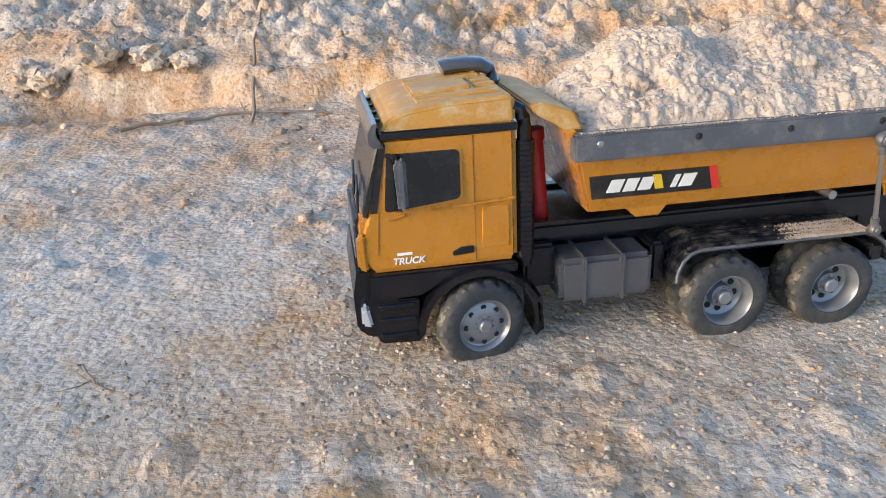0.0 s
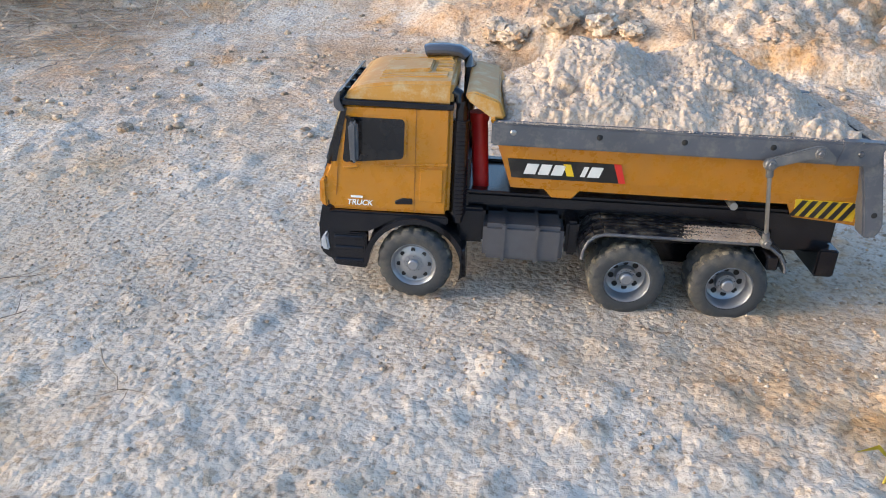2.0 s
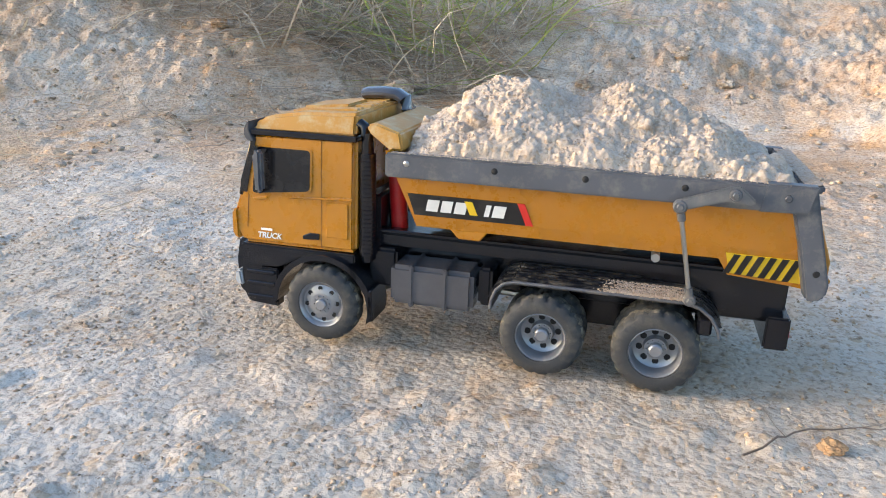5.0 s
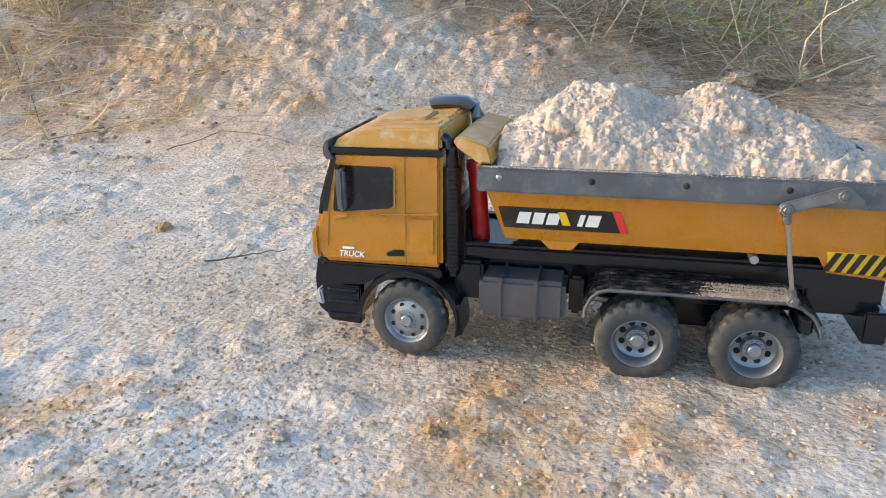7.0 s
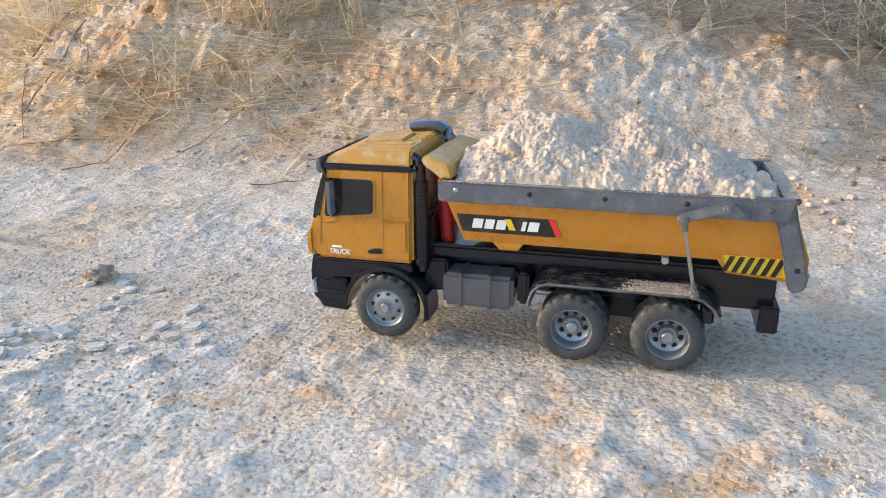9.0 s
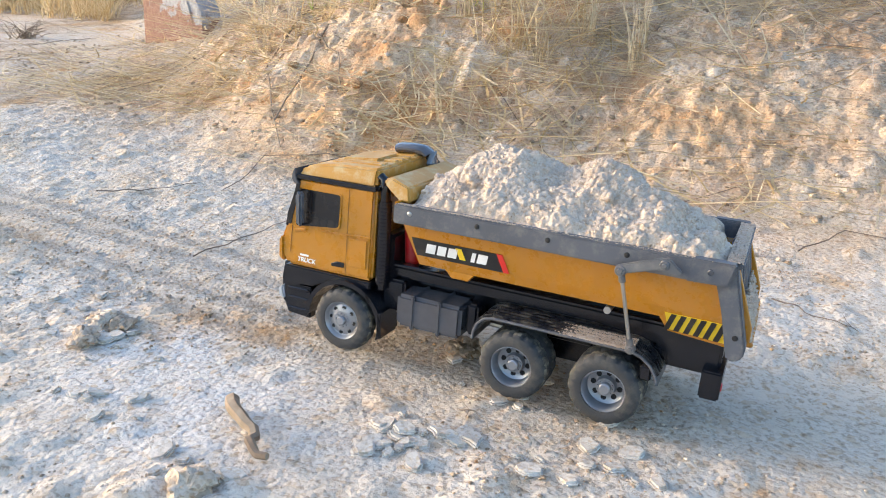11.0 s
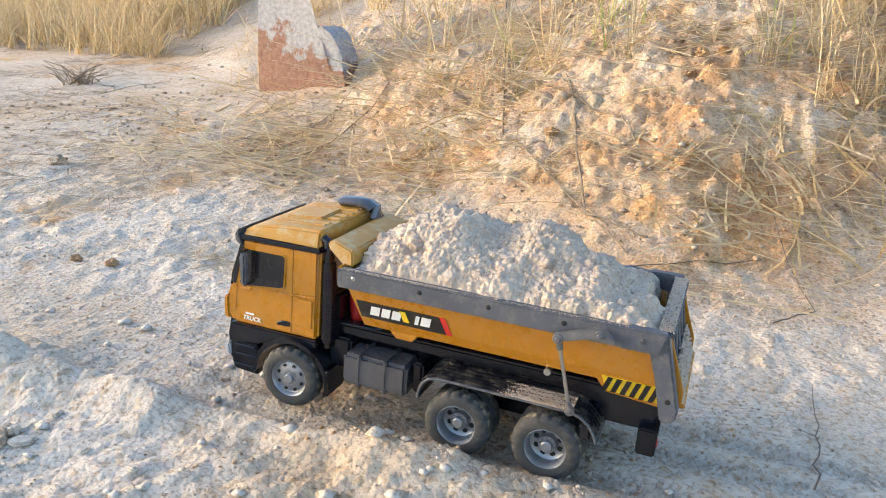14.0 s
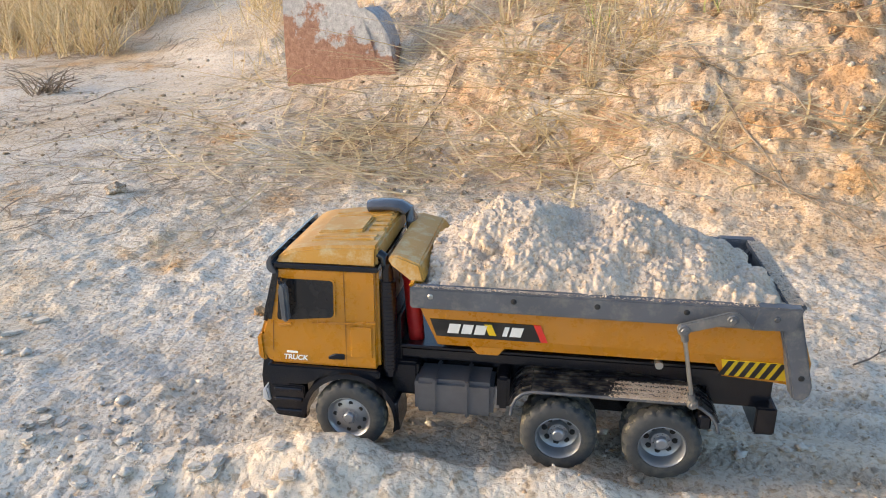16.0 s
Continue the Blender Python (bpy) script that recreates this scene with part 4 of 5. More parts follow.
    for yy in (-0.062, -0.031, 0.0, 0.031, 0.062):
        part("gate_rib", bevel(plate([(-0.1535, yy + 0.0035, 0.1950), (-0.1535, yy - 0.0035, 0.1950), (-0.1665, yy - 0.0035, 0.1220), (-0.1665, yy + 0.0035, 0.1220)], 0.0065), 0.001, 1), M_GREY, gate)
    for s in (1, -1):
        wing = [(-0.1500, 0.1930), (-0.1555, 0.1930), (-0.1765, 0.1350), (-0.1765, 0.1180), (-0.1600, 0.1100)]
        part("side_wing", bevel(prism(wing, s * 0.0715, s * 0.0742), 0.0008, 1), M_YELLOW, body, "yellow inner face of the body's end")
        part("rail_end", bevel(prism([(-0.1120, 0.1770), (-0.1160, 0.1998), (-0.1545, 0.1998), (-0.1495, 0.1780)], s * 0.0870, s * 0.1003), 0.0014, 2), M_GREY, body, "", True)
        bm = lathe([(0.0, s * 0.0008), (0.0022, s * 0.0006), (0.0028, 0.0), (0.0, -s * 0.001)], 12)
        bmesh.ops.translate(bm, verts=bm.verts[:], vec=(-0.1330, s * 0.1005, 0.1890))
        part("bolt", bm, M_TANK, body)
    part("gate_top", bevel(box(-0.1600, -0.1440, -0.0880, 0.0880, 0.1925, 0.1990), 0.0015, 2), M_GREY, body, "grey top bar dusted with sand", True)
    part("gate_ledge", bevel(prism([(-0.1590, 0.1130), (-0.1800, 0.1150), (-0.1800, 0.1190), (-0.1590, 0.1210)], -0.0710, 0.0710), 0.001, 1), M_YELLOW, body, "yellow lip below the tailgate")
    # stickers on the body side; the maker's mark becomes plain slanted shapes
    def on_side(pts, lift, mat, name, label=""):
        return part(name, plate([(x, body_y(z) + lift, z) for x, z in pts], 0.0006), mat, body, label)
    mark = on_side([(0.1785, 0.1612), (0.0795, 0.1612), (0.0715, 0.1405), (0.1735, 0.1405)], 0.0006, M_STKBLK, "side_sticker", "black sticker with white slanted marks")
    on_side([(0.0790, 0.1612), (0.0725, 0.1612), (0.0650, 0.1405), (0.0715, 0.1405)], 0.0006, M_STKRED, "sticker_end", "red sticker end")

    def glyph(x, w, z0, z1, mat=M_WHITE, skew=0.0030):
        # outline in the sticker's own run: x falls towards the tail
        sk = lambda z: -skew * (z - 0.1455) / 0.0115
        pts = [(x - sk(z0) * -1, z0), (x - w - sk(z0) * -1, z0), (x - w - sk(z1) * -1, z1), (x - sk(z1) * -1, z1)]
        return part("mark", plate([(px, body_y(z) + 0.0013, z) for px, z in pts], 0.0005), mat, body)
    za, zb = 0.1455, 0.1568
    for x, w in ((0.1625, 0.0110), (0.1490, 0.0100), (0.1365, 0.0105), (0.1090, 0.0045), (0.1020, 0.0110)):
        glyph(x, w, za, zb)
    glyph(0.1215, 0.0070, za, zb + 0.0016, M_STKYEL, -0.0040)
    haz = on_side([(-0.0965, 0.1345), (-0.1545, 0.1340), (-0.1590, 0.1115), (-0.1015, 0.1150)], 0.0006, M_STKYEL, "warning_sticker", "yellow and black warning stripes")
    for k in range(6):
        x0, zt, zl = -0.1060 - 0.0094 * k, 0.1338, 0.1148 - 0.0005 * k
        part("stripe", plate([(px, body_y(pz) + 0.0013, pz) for px, pz in ((x0 + 0.0030, zt), (x0 - 0.0022, zt), (x0 + 0.0040, zl), (x0 + 0.0092, zl))], 0.0005), M_STKBLK, body)
    part("body_pivot", tube([(-0.0410, 0.0500, 0.1230), (-0.0410, 0.0760, 0.1230)], 0.0038, 12), M_STEEL, body, "", True)
    wheels = []
    for s in (1, -1):
        wheels.append(build_wheel(truck, AXLE_FRONT, s * 0.0730, s, False))
        for ax in (AXLE_MID, AXLE_REAR):
            wheels.append(build_wheel(truck, ax, s * 0.0755, s, True))
    return truck, wheels


def lathe_z(x, y, z, r, h):
    bm = lathe([(r * 0.92, 0.0), (r, h * 0.3), (r, h * 0.7), (r * 0.92, h)], 12)
    for v in bm.verts:
        v.co = Vector((x + v.co.x, y + v.co.z, z + v.co.y))
    return bm


def blob_field(p, scale, seed):
    """Smooth 3D value noise, about -0.5 to 0.5."""
    q = p * scale + seed * 7.31
    i = np.floor(q).astype(int)
    f = q - i
    f = f * f * (3 - 2 * f)
    out = 0
    for a in (0, 1):
        for b in (0, 1):
            for c in (0, 1):
                w = (f[..., 0] if a else 1 - f[..., 0]) * (f[..., 1] if b else 1 - f[..., 1]) * (f[..., 2] if c else 1 - f[..., 2])
                out = out + w * TABLE[(i[..., 0] + a + 57 * (i[..., 2] + c)) % 256, (i[..., 1] + b + 113 * (i[..., 2] + c)) % 256]
    return out - 0.5


def rough_balls(name, places, sizes, mat, seed, squash=0.85):
    """Rounded crumbly lumps in one mesh."""
    bm = bmesh.new()
    bmesh.ops.create_icosphere(bm, subdivisions=3, radius=1)
    unit = np.array([v.co[:] for v in bm.verts])
    tri = np.array([[v.index for v in f.verts] for f in bm.faces])
    bm.free()
    co, faces = [], []
    for k, (p, r) in enumerate(zip(places, sizes)):
        own = unit + seed + k * 3.7
        n = 1 + 0.75 * blob_field(own, 1.5, 1) + 0.42 * blob_field(own, 3.6, 2) + 0.26 * blob_field(own, 8.0, 3)
        co.append(unit * n[:, None] * r * np.array([1, 1, squash]) + p)
        faces.append(tri + k * len(unit))
    return mesh_from(name, np.concatenate(co), np.concatenate(faces), mat, True)


def build_load():
    """The heap of damp sand in the body: two peaks with a saddle, a long tail, clods."""
    xs, ys = np.linspace(-0.1500, 0.190, 330), np.linspace(-0.0915, 0.0915, 180)
    X, Y = np.meshgrid(xs, ys, indexing="ij")

    def hill(cx, cy, rx, ry, h, p=0.95):
        d = np.sqrt(((X - cx) / rx) ** 2 + ((Y - cy) / ry) ** 2 + 0.004)
        return h * np.clip(1.03 - d, 0, 1) ** p
    tops = [hill(0.088, -0.004, 0.115, 0.104, 0.073, 0.85), hill(-0.002, -0.004, 0.105, 0.106, 0.074, 0.85), hill(-0.045, 0.010, 0.115, 0.100, 0.048), hill(-0.085, 0.020, 0.085, 0.09, 0.032), hill(0.128, 0.020, 0.080, 0.085, 0.052)]
    k = 220.0
    top = np.log(sum(np.exp(k * t) for t in tops)) / k - math.log(len(tops)) / k * np.exp(-sum(tops) * 40)
    Z = 0.191 + top
    edge = np.minimum.reduce([(X - xs[0]) / 0.02, (xs[-1] - X) / 0.012, (Y + 0.0915) / 0.010, (0.0915 - Y) / 0.010])
    Z = 0.188 + (Z - 0.188) * np.clip(edge, 0, 1) ** 0.6
    Z = Z - 0.035 * step(-0.118, -0.135, X) * step(0.035, -0.01, Y)
    P = np.stack([X, Y, Z], -1)
    N = np.cross(np.gradient(P, axis=0), np.gradient(P, axis=1))
    N = N / np.linalg.norm(N, axis=-1, keepdims=True)
    soft = np.clip(edge, 0, 1)
    push = 0.019 * blob_field(P, 30, 1) + 0.011 * np.abs(blob_field(P, 75, 2)) + 0.0045 * np.abs(blob_field(P, 150, 3)) + 0.0035 * blob_field(P, 300, 4) + 0.0016 * blob_field(P, 620, 5)
    P = P + N * (push * (0.25 + 0.75 * soft))[..., None]
    nx, ny = len(xs), len(ys)
    i, j = np.meshgrid(np.arange(nx - 1), np.arange(ny - 1), indexing="ij")
    a = (i * ny + j).ravel()
    ob = mesh_from("sand_load", P.reshape(-1, 3), np.stack([a, a + ny, a + ny + 1, a + 1], 1), M_SAND, True)
    rg2 = np.random.default_rng(8)
    n = 6000
    ii, jj = rg2.integers(30, nx - 5, n), rg2.integers(4, ny - 4, n)
    size = 0.0005 + 0.0014 * rg2.random(n) ** 3
    grit = crumbs("loose_sand", P[ii, jj] - N[ii, jj] * size[:, None] * 0.1, size, M_SAND, "", "", seed=9, squash=0.85)
    n = 150
    ii, jj = rg2.integers(34, nx - 8, n), rg2.integers(8, ny - 8, n)
    size = 0.0022 + 0.0058 * rg2.random(n) ** 2.5
    spots = P[ii, jj] - N[ii, jj] * size[:, None] * 0.5
    # the large pale lumps that slid towards the cab
    big = [(0.128, 0.048, 0.014), (0.146, 0.034, 0.011), (0.116, 0.066, 0.010), (0.100, 0.058, 0.009), (0.060, 0.050, 0.009), (0.118, 0.020, 0.011), (0.030, 0.040, 0.009), (-0.020, 0.050, 0.008), (0.160, 0.050, 0.008)]
    for cx, cy, r in big:
        p = P[np.abs(xs - cx).argmin(), np.abs(ys - cy).argmin()]
        spots, size = np.vstack([spots, p - np.array([0, 0.3 * r, r * 0.5])]), np.append(size, r * 0.92)
    lumps = tagged(rough_balls("crumbled_sand", spots, size, M_SAND, 4), "", kind="stuff")
    grit.parent = lumps.parent = ob
    return tagged(ob, "heap of pale damp crumbly sand filling the truck's body", "sand")


def crumbs(name, places, sizes, mat, label, category, kind="stuff", seed=1, squash=0.75, tiny=False):
    """Many small uneven lumps in one mesh."""
    rg = np.random.default_rng(seed)
    base = np.array([(1, 0, 0), (-1, 0, 0), (0, 1, 0), (0, -1, 0), (0, 0, 1), (0, 0, -1), (.62, .62, .5), (-.62, .62, .5), (-.62, -.62, .5), (.62, -.62, .5)], float)
    faces = np.array([(0, 6, 4), (6, 2, 4), (2, 7, 4), (7, 1, 4), (1, 8, 4), (8, 3, 4), (3, 9, 4), (9, 0, 4), (0, 2, 6), (2, 1, 7), (1, 3, 8), (3, 0, 9), (0, 5, 2), (2, 5, 1), (1, 5, 3), (3, 5, 0)])
    if tiny:
        base, faces = base[:6], np.array([(0, 2, 4), (2, 1, 4), (1, 3, 4), (3, 0, 4), (0, 5, 2), (2, 5, 1), (1, 5, 3), (3, 5, 0)])
    n = len(places)
    v = base[None] * rg.uniform(0.65, 1.25, (n, len(base), 1)) * np.asarray(sizes)[:, None, None]
    v[:, :, 2] *= squash
    a = rg.uniform(0, 2 * np.pi, n)
    c, s = np.cos(a)[:, None], np.sin(a)[:, None]
    v = np.stack([c * v[:, :, 0] - s * v[:, :, 1], s * v[:, :, 0] + c * v[:, :, 1], v[:, :, 2]], -1) + np.asarray(places)[:, None]
    f = faces[None] + (np.arange(n) * len(base))[:, None, None]
    ob = mesh_from(name, v.reshape(-1, 3), f.reshape(-1, 3), mat, True)
    return tagged(ob, label, category, kind=kind)


TRUCK, WHEELS = build_truck()
LOAD = build_load()
rg = np.random.default_rng(5)
n = 7000
px, py = np.clip(rg.uniform(-0.074, -0.012, n) + rg.normal(0, 0.008, n), -0.073, 0.05), 0.0845 - 0.030 * rg.random(n) ** 1.7
n2 = 900
qx = np.concatenate([rg.uniform(-0.145, 0.192, n2 // 2), rg.uniform(0.06, 0.19, n2 - n2 // 2)])
far = np.stack([qx, 0.0995 - 0.006 * rg.random(n2) ** 0.5, np.full(n2, 0.1990)], 1)
n3 = 2600
back = np.stack([-0.1585 + 0.014 * rg.random(n3), rg.uniform(-0.086, 0.09, n3), np.full(n3, 0.1994)], 1)
n5 = 2600
h5 = rg.random(n5) ** 1.3
rest = np.stack([-0.1640 - 0.0100 * (1 - h5) - 0.003 * rg.random(n5), rg.uniform(-0.068, 0.070, n5), 0.1200 + 0.034 * h5 * (0.7 + 0.3 * np.sin(np.linspace(0, 40, n5)))], 1)
SPILL = crumbs("spilt_sand", np.concatenate([np.stack([px, py, np.full(n, 0.0912) + rg.uniform(-0.001, 0.0012, n)], 1), far, back, rest]), np.concatenate([rg.uniform(0.0004, 0.0010, n), rg.uniform(0.0003, 0.0009, n2), rg.uniform(0.0004, 0.0012, n3), rg.uniform(0.0008, 0.0026, n5)]), M_SAND, "pale sand spilt on the truck's rear mudguard and rails", "sand")

# ---- loose earth ----


def scatter(n, x0, x1, y0, y1, seed, keep=None):
    rg = np.random.default_rng(seed)
    x, y = rg.uniform(x0, x1, n), rg.uniform(y0, y1, n)
    if keep is not None:
        m = rg.random(n) < keep(x, y)
        x, y = x[m], y[m]
    return x, y, rg


clumpy = lambda x, y: np.clip(0.25 + 1.6 * fbm(x, y, 5, 3, 21), 0.05, 1)
x, y, rg = scatter(200000, -0.5, 5.9, -0.35, 0.78, 31, lambda x, y: clumpy(x, y) * (1 - 0.6 * step(3.9, 4.6, x)))
size = 0.0009 + 0.0026 * rg.random(len(x)) ** 4
crumbs("earth_crumbs", np.stack([x, y, ground_height(x, y) + size * 0.05], 1), size, M_CRUMB, "small pale crumbs of earth strewn over the track", "earth crumbs", seed=32, tiny=True)
x, y, rg = scatter(26000, -1.2, 6.8, -1.5, -0.3, 33, clumpy)
size = 0.0016 + 0.009 * rg.random(len(x)) ** 6
crumbs("bank_crumbs", np.stack([x, y, ground_height(x, y) + size * 0.2], 1), size, M_CRUMB, "crumbs and clods of earth on the bank", "earth crumbs", seed=34)
x, y, rg = scatter(900, 4.2, 5.7, 0.36, 0.80, 35, clumpy)
size = 0.002 + 0.010 * rg.random(len(x)) ** 4
crumbs("rut_clods", np.stack([x, y, ground_height(x, y) + size * 0.2], 1), size, M_CLAY, "dry clods pushed up beside the wheel rut", "earth crumbs", seed=36, squash=0.6)


def clod(x, y, r, mat, label, seed, name="clod", squash=0.7, lift=0.35):
    bm = bmesh.new()
    bmesh.ops.create_icosphere(bm, subdivisions=4, radius=1)
    for v in bm.verts:
        d = v.co.normalized()
        k = 1 + 0.45 * noise.noise(d * 1.6 + Vector((seed, 0, 0))) + 0.25 * noise.noise(d * 4 + Vector((0, seed, 0))) + 0.16 * abs(noise.noise(d * 9 + Vector((0, 0, seed)))) + 0.08 * noise.noise(d * 20)
        v.co = Vector((d.x, d.y, d.z * squash)) * r * k
    ob = part(name, bm, mat, None, label, True)
    ob.location = (x, y, height_at(x, y) + r * squash * lift)
    ob.rotation_euler = (0, 0, seed * 1.7)
    return tagged(ob, category="clod", group="clods of earth")


for k, (x, y, r, m) in enumerate([(1.308, 0.197, 0.009, 1), (1.423, -0.296, 0.012, 0), (0.375, 0.177, 0.012, 1), (2.723, -0.28, 0.01, 0), (2.955, 0.022, 0.011, 1), (2.462, 0.436, 0.006, 0), (2.349, 0.385, 0.007, 1), (2.712, -1.029, 0.022, 1), (3.564, 0.303, 0.02, 0), (3.934, 0.572, 0.018, 0), (3.938, 0.519, 0.016, 0), (3.606, 0.682, 0.02, 0), (3.964, 0.528, 0.02, 0), (4.795, 0.292, 0.012, 0), (5.338, 0.215, 0.01, 1), (4.443, -0.818, 0.015, 1), (5.262, -1.006, 0.02, 0), (4.403, -0.865, 0.012, 1), (4.52, -0.925, 0.012, 1), (4.458, -0.77, 0.014, 1), (4.699, -0.913, 0.014, 1), (-0.426, -1.292, 0.03, 1), (0.588, -1.465, 0.05, 0), (0.828, -1.402, 0.05, 0), (0.528, -1.268, 0.05, 1), (0.898, -0.976, 0.035, 0), (2.198, -1.061, 0.035, 0), (3.204, -0.758, 0.012, 0), (5.954, -0.212, 0.02, 0), (4.887, 0.664, 0.014, 0), (4.892, 0.648, 0.012, 0), (0.755, -0.930, 0.040, 0), (0.85, -0.945, 0.035, 0), (0.665, -0.915, 0.034, 0), (0.60, -0.89, 0.026, 0), (1.52, -1.42, 0.02, 0), (1.40, -1.36, 0.022, 0), (1.75, -1.24, 0.02, 0), (4.72, -0.60, 0.016, 1), (4.61, -0.55, 0.018, 1), (4.40, -0.50, 0.014, 1), (5.26, 0.20, 0.010, 1)]):
    clod(x, y, r, M_STONE if m else M_CRUMB, "ochre clod of hard earth" if m else "pale clod of crumbly earth", k * 2.3 + 1)

# ---- grass and litter ----


def blades(name, roots, n_per, length, width, lean, mat, label, seed, droop=0.6, category="dry grass", along=None, spread=0.02, vary=0.35):
    """Grass as bent tapering strips, all in one mesh."""
    rg = np.random.default_rng(seed)
    roots = np.repeat(np.asarray(roots), n_per, axis=0)
    n = len(roots)
    roots = roots + np.concatenate([rg.normal(0, spread, (n, 2)), np.zeros((n, 1))], 1)
    az = rg.uniform(0, 2 * np.pi, n) if along is None else rg.normal(along[0], along[1], n)
    L = length * rg.uniform(0.45, 1.25, n)
    le = np.clip(lean + rg.normal(0, 0.07 if lean > 1.3 else vary, n), 0.02, 1.55)
    K = 6
    s = np.linspace(0, 1, K)
    ang = le[:, None] + droop * rg.uniform(0.2, 1.5, n)[:, None] * s[None] ** 1.5
    seg = L[:, None] / (K - 1)
    rad = np.concatenate([np.zeros((n, 1)), np.cumsum(np.sin(ang[:, :-1]) * seg, 1)], 1)
    hgt = np.concatenate([np.zeros((n, 1)), np.cumsum(np.cos(ang[:, :-1]) * seg, 1)], 1)
    wob = az[:, None] + rg.normal(0, 0.35, n)[:, None] * s[None]
    cx, cy = roots[:, :1] + rad * np.cos(wob), roots[:, 1:2] + rad * np.sin(wob)
    cz = roots[:, 2:3] + hgt
    floor = ground_height(cx, cy, False) + 0.004
    cz = np.maximum(cz, floor)
    w = width * rg.uniform(0.5, 1.3, n)[:, None] * (1 - 0.85 * s[None] ** 2) / 2
    tw = wob + np.pi / 2 + rg.normal(0, 0.5, n)[:, None]
    ox, oy = w * np.cos(tw), w * np.sin(tw)
    a = np.stack([cx + ox, cy + oy, cz], -1)
    b = np.stack([cx - ox, cy - oy, cz + w * 0.6], -1)
    co = np.stack([a, b], 2).reshape(-1, 3)
    base = (np.arange(n) * 2 * K)[:, None] + np.arange(K - 1)[None] * 2
    f = np.stack([base, base + 1, base + 3, base + 2], -1).reshape(-1, 4)
    ob = mesh_from(name, co, f, mat, True)
    return tagged(ob, label, category, kind="stuff")


def roots_at(n, x0, x1, y0, y1, seed, keep=None):
    x, y, _ = scatter(n, x0, x1, y0, y1, seed, keep)
    return np.stack([x, y, ground_height(x, y) - 0.005], 1)


thick = lambda x, y: np.clip(0.35 + 1.5 * fbm(x, y, 3, 2, 41), 0, 1)
MATS = np.array([(5.62, 0.0), (5.66, 0.03), (5.14, 0.06), (5.10, 0.09), (5.70, -0.2), (5.33, -0.46), (5.45, -0.40), (5.20, -0.36), (4.95, -0.30)])
blades("straw_litter", np.column_stack([MATS, ground_height(MATS[:, 0], MATS[:, 1])]), 46, 0.09, 0.0018, 1.38, M_STRAW, "flat mats of dry straw on the open ground", 243, 0.2, "straw", spread=0.035)
blades("dry_grass", roots_at(80, 3.5, 5.3, -1.7, -0.80, 42, thick), 12, 0.30, 0.0046, 1.1, M_STRAW, "tangled dry straw-coloured grass on the bank", 43, 1.0)
blades("dry_grass", roots_at(40, 4.0, 5.1, -1.5, -0.75, 142, thick), 16, 0.34, 0.0036, 0.45, M_GOLD, "upright tufts of dry grass on the bank", 143, 0.9, spread=0.018)
blades("dry_grass", roots_at(620, 7.1, 9.8, -3.4, -1.6, 144), 18, 0.32, 0.0050, 0.45, M_GOLD, "standing dry grass edging the open ground", 145, 1.0)
blades("dry_grass", roots_at(900, 5.4, 10.5, -4.6, -1.85, 44, thick), 20, 0.34, 0.0050, 0.5, M_GOLD, "standing dry grass beyond the open ground", 45, 1.0)
blades("dry_grass", roots_at(120, 2.7, 3.9, -1.7, -0.90, 46, thick), 12, 0.22, 0.0026, 1.2, M_STRAW, "thin dry grass on the bank", 47, 1.0)
blades("dry_grass", roots_at(110, 1.95, 3.6, -1.7, -1.0, 448), 9, 0.46, 0.0042, 1.25, M_GREYSTRAW, "long weathered grass stems sprawling over the bank", 449, 0.6, spread=0.03)
blades("straw_litter", roots_at(1900, 1.7, 4.0, -1.5, -0.60, 450, lambda x, y: np.clip(0.2 + 1.6 * fbm(x, y, 3.5, 3, 451) + 0.9 * step(-0.8, -1.1, y), 0, 1)), 2, 0.18, 0.0030, 1.42, M_GREYSTRAW, "weathered stems and twigs lying on the bank", 452, 0.2, "straw", spread=0.05)
blades("straw_litter", roots_at(260, 1.85, 2.75, -1.28, -0.88, 470), 3, 0.22, 0.0034, 1.42, M_GREYSTRAW, "pile of weathered stems at the bank's foot", 471, 0.15, "straw", spread=0.06)
blades("straw_litter", roots_at(900, 1.3, 4.2, -1.05, -0.30, 453, lambda x, y: np.clip(1.8 * fbm(x, y, 3.0, 3, 454), 0, 1)), 2, 0.11, 0.0018, 1.45, M_GREYSTRAW, "short stems lying along the bank's foot", 455, 0.1, "straw", spread=0.04)
blades("straw_litter", roots_at(800, 4.0, 5.5, -1.15, -0.42, 456, lambda x, y: np.clip(0.5 + 1.4 * fbm(x, y, 3.2, 2, 457), 0, 1)), 3, 0.24, 0.0056, 1.40, M_GOLD, "golden dry straw strewn thickly over the bank", 458, 0.15, "straw", spread=0.06)
blades("dry_grass", roots_at(90, 3.9, 5.6, -1.7, -0.85, 459, thick), 12, 0.36, 0.0052, 0.75, M_GOLD, "golden dry grass leaning over the bank", 460, 0.9, spread=0.03)
blades("straw_litter", roots_at(2400, 5.5, 8.6, -2.1, 0.25, 466, lambda x, y: np.clip(0.25 + 1.9 * fbm(x, y, 2.2, 3, 467), 0, 1)), 3, 0.13, 0.0034, 1.45, M_TWIG, "grey twigs and stems strewn over the open ground", 468, 0.1, "twigs", spread=0.06)
blades("dry_grass", roots_at(150, 5.2, 6.6, -2.2, -1.25, 461, thick), 10, 0.24, 0.0046, 0.8, M_GOLD, "low golden dry grass round the slab", 462, 0.8, spread=0.04)
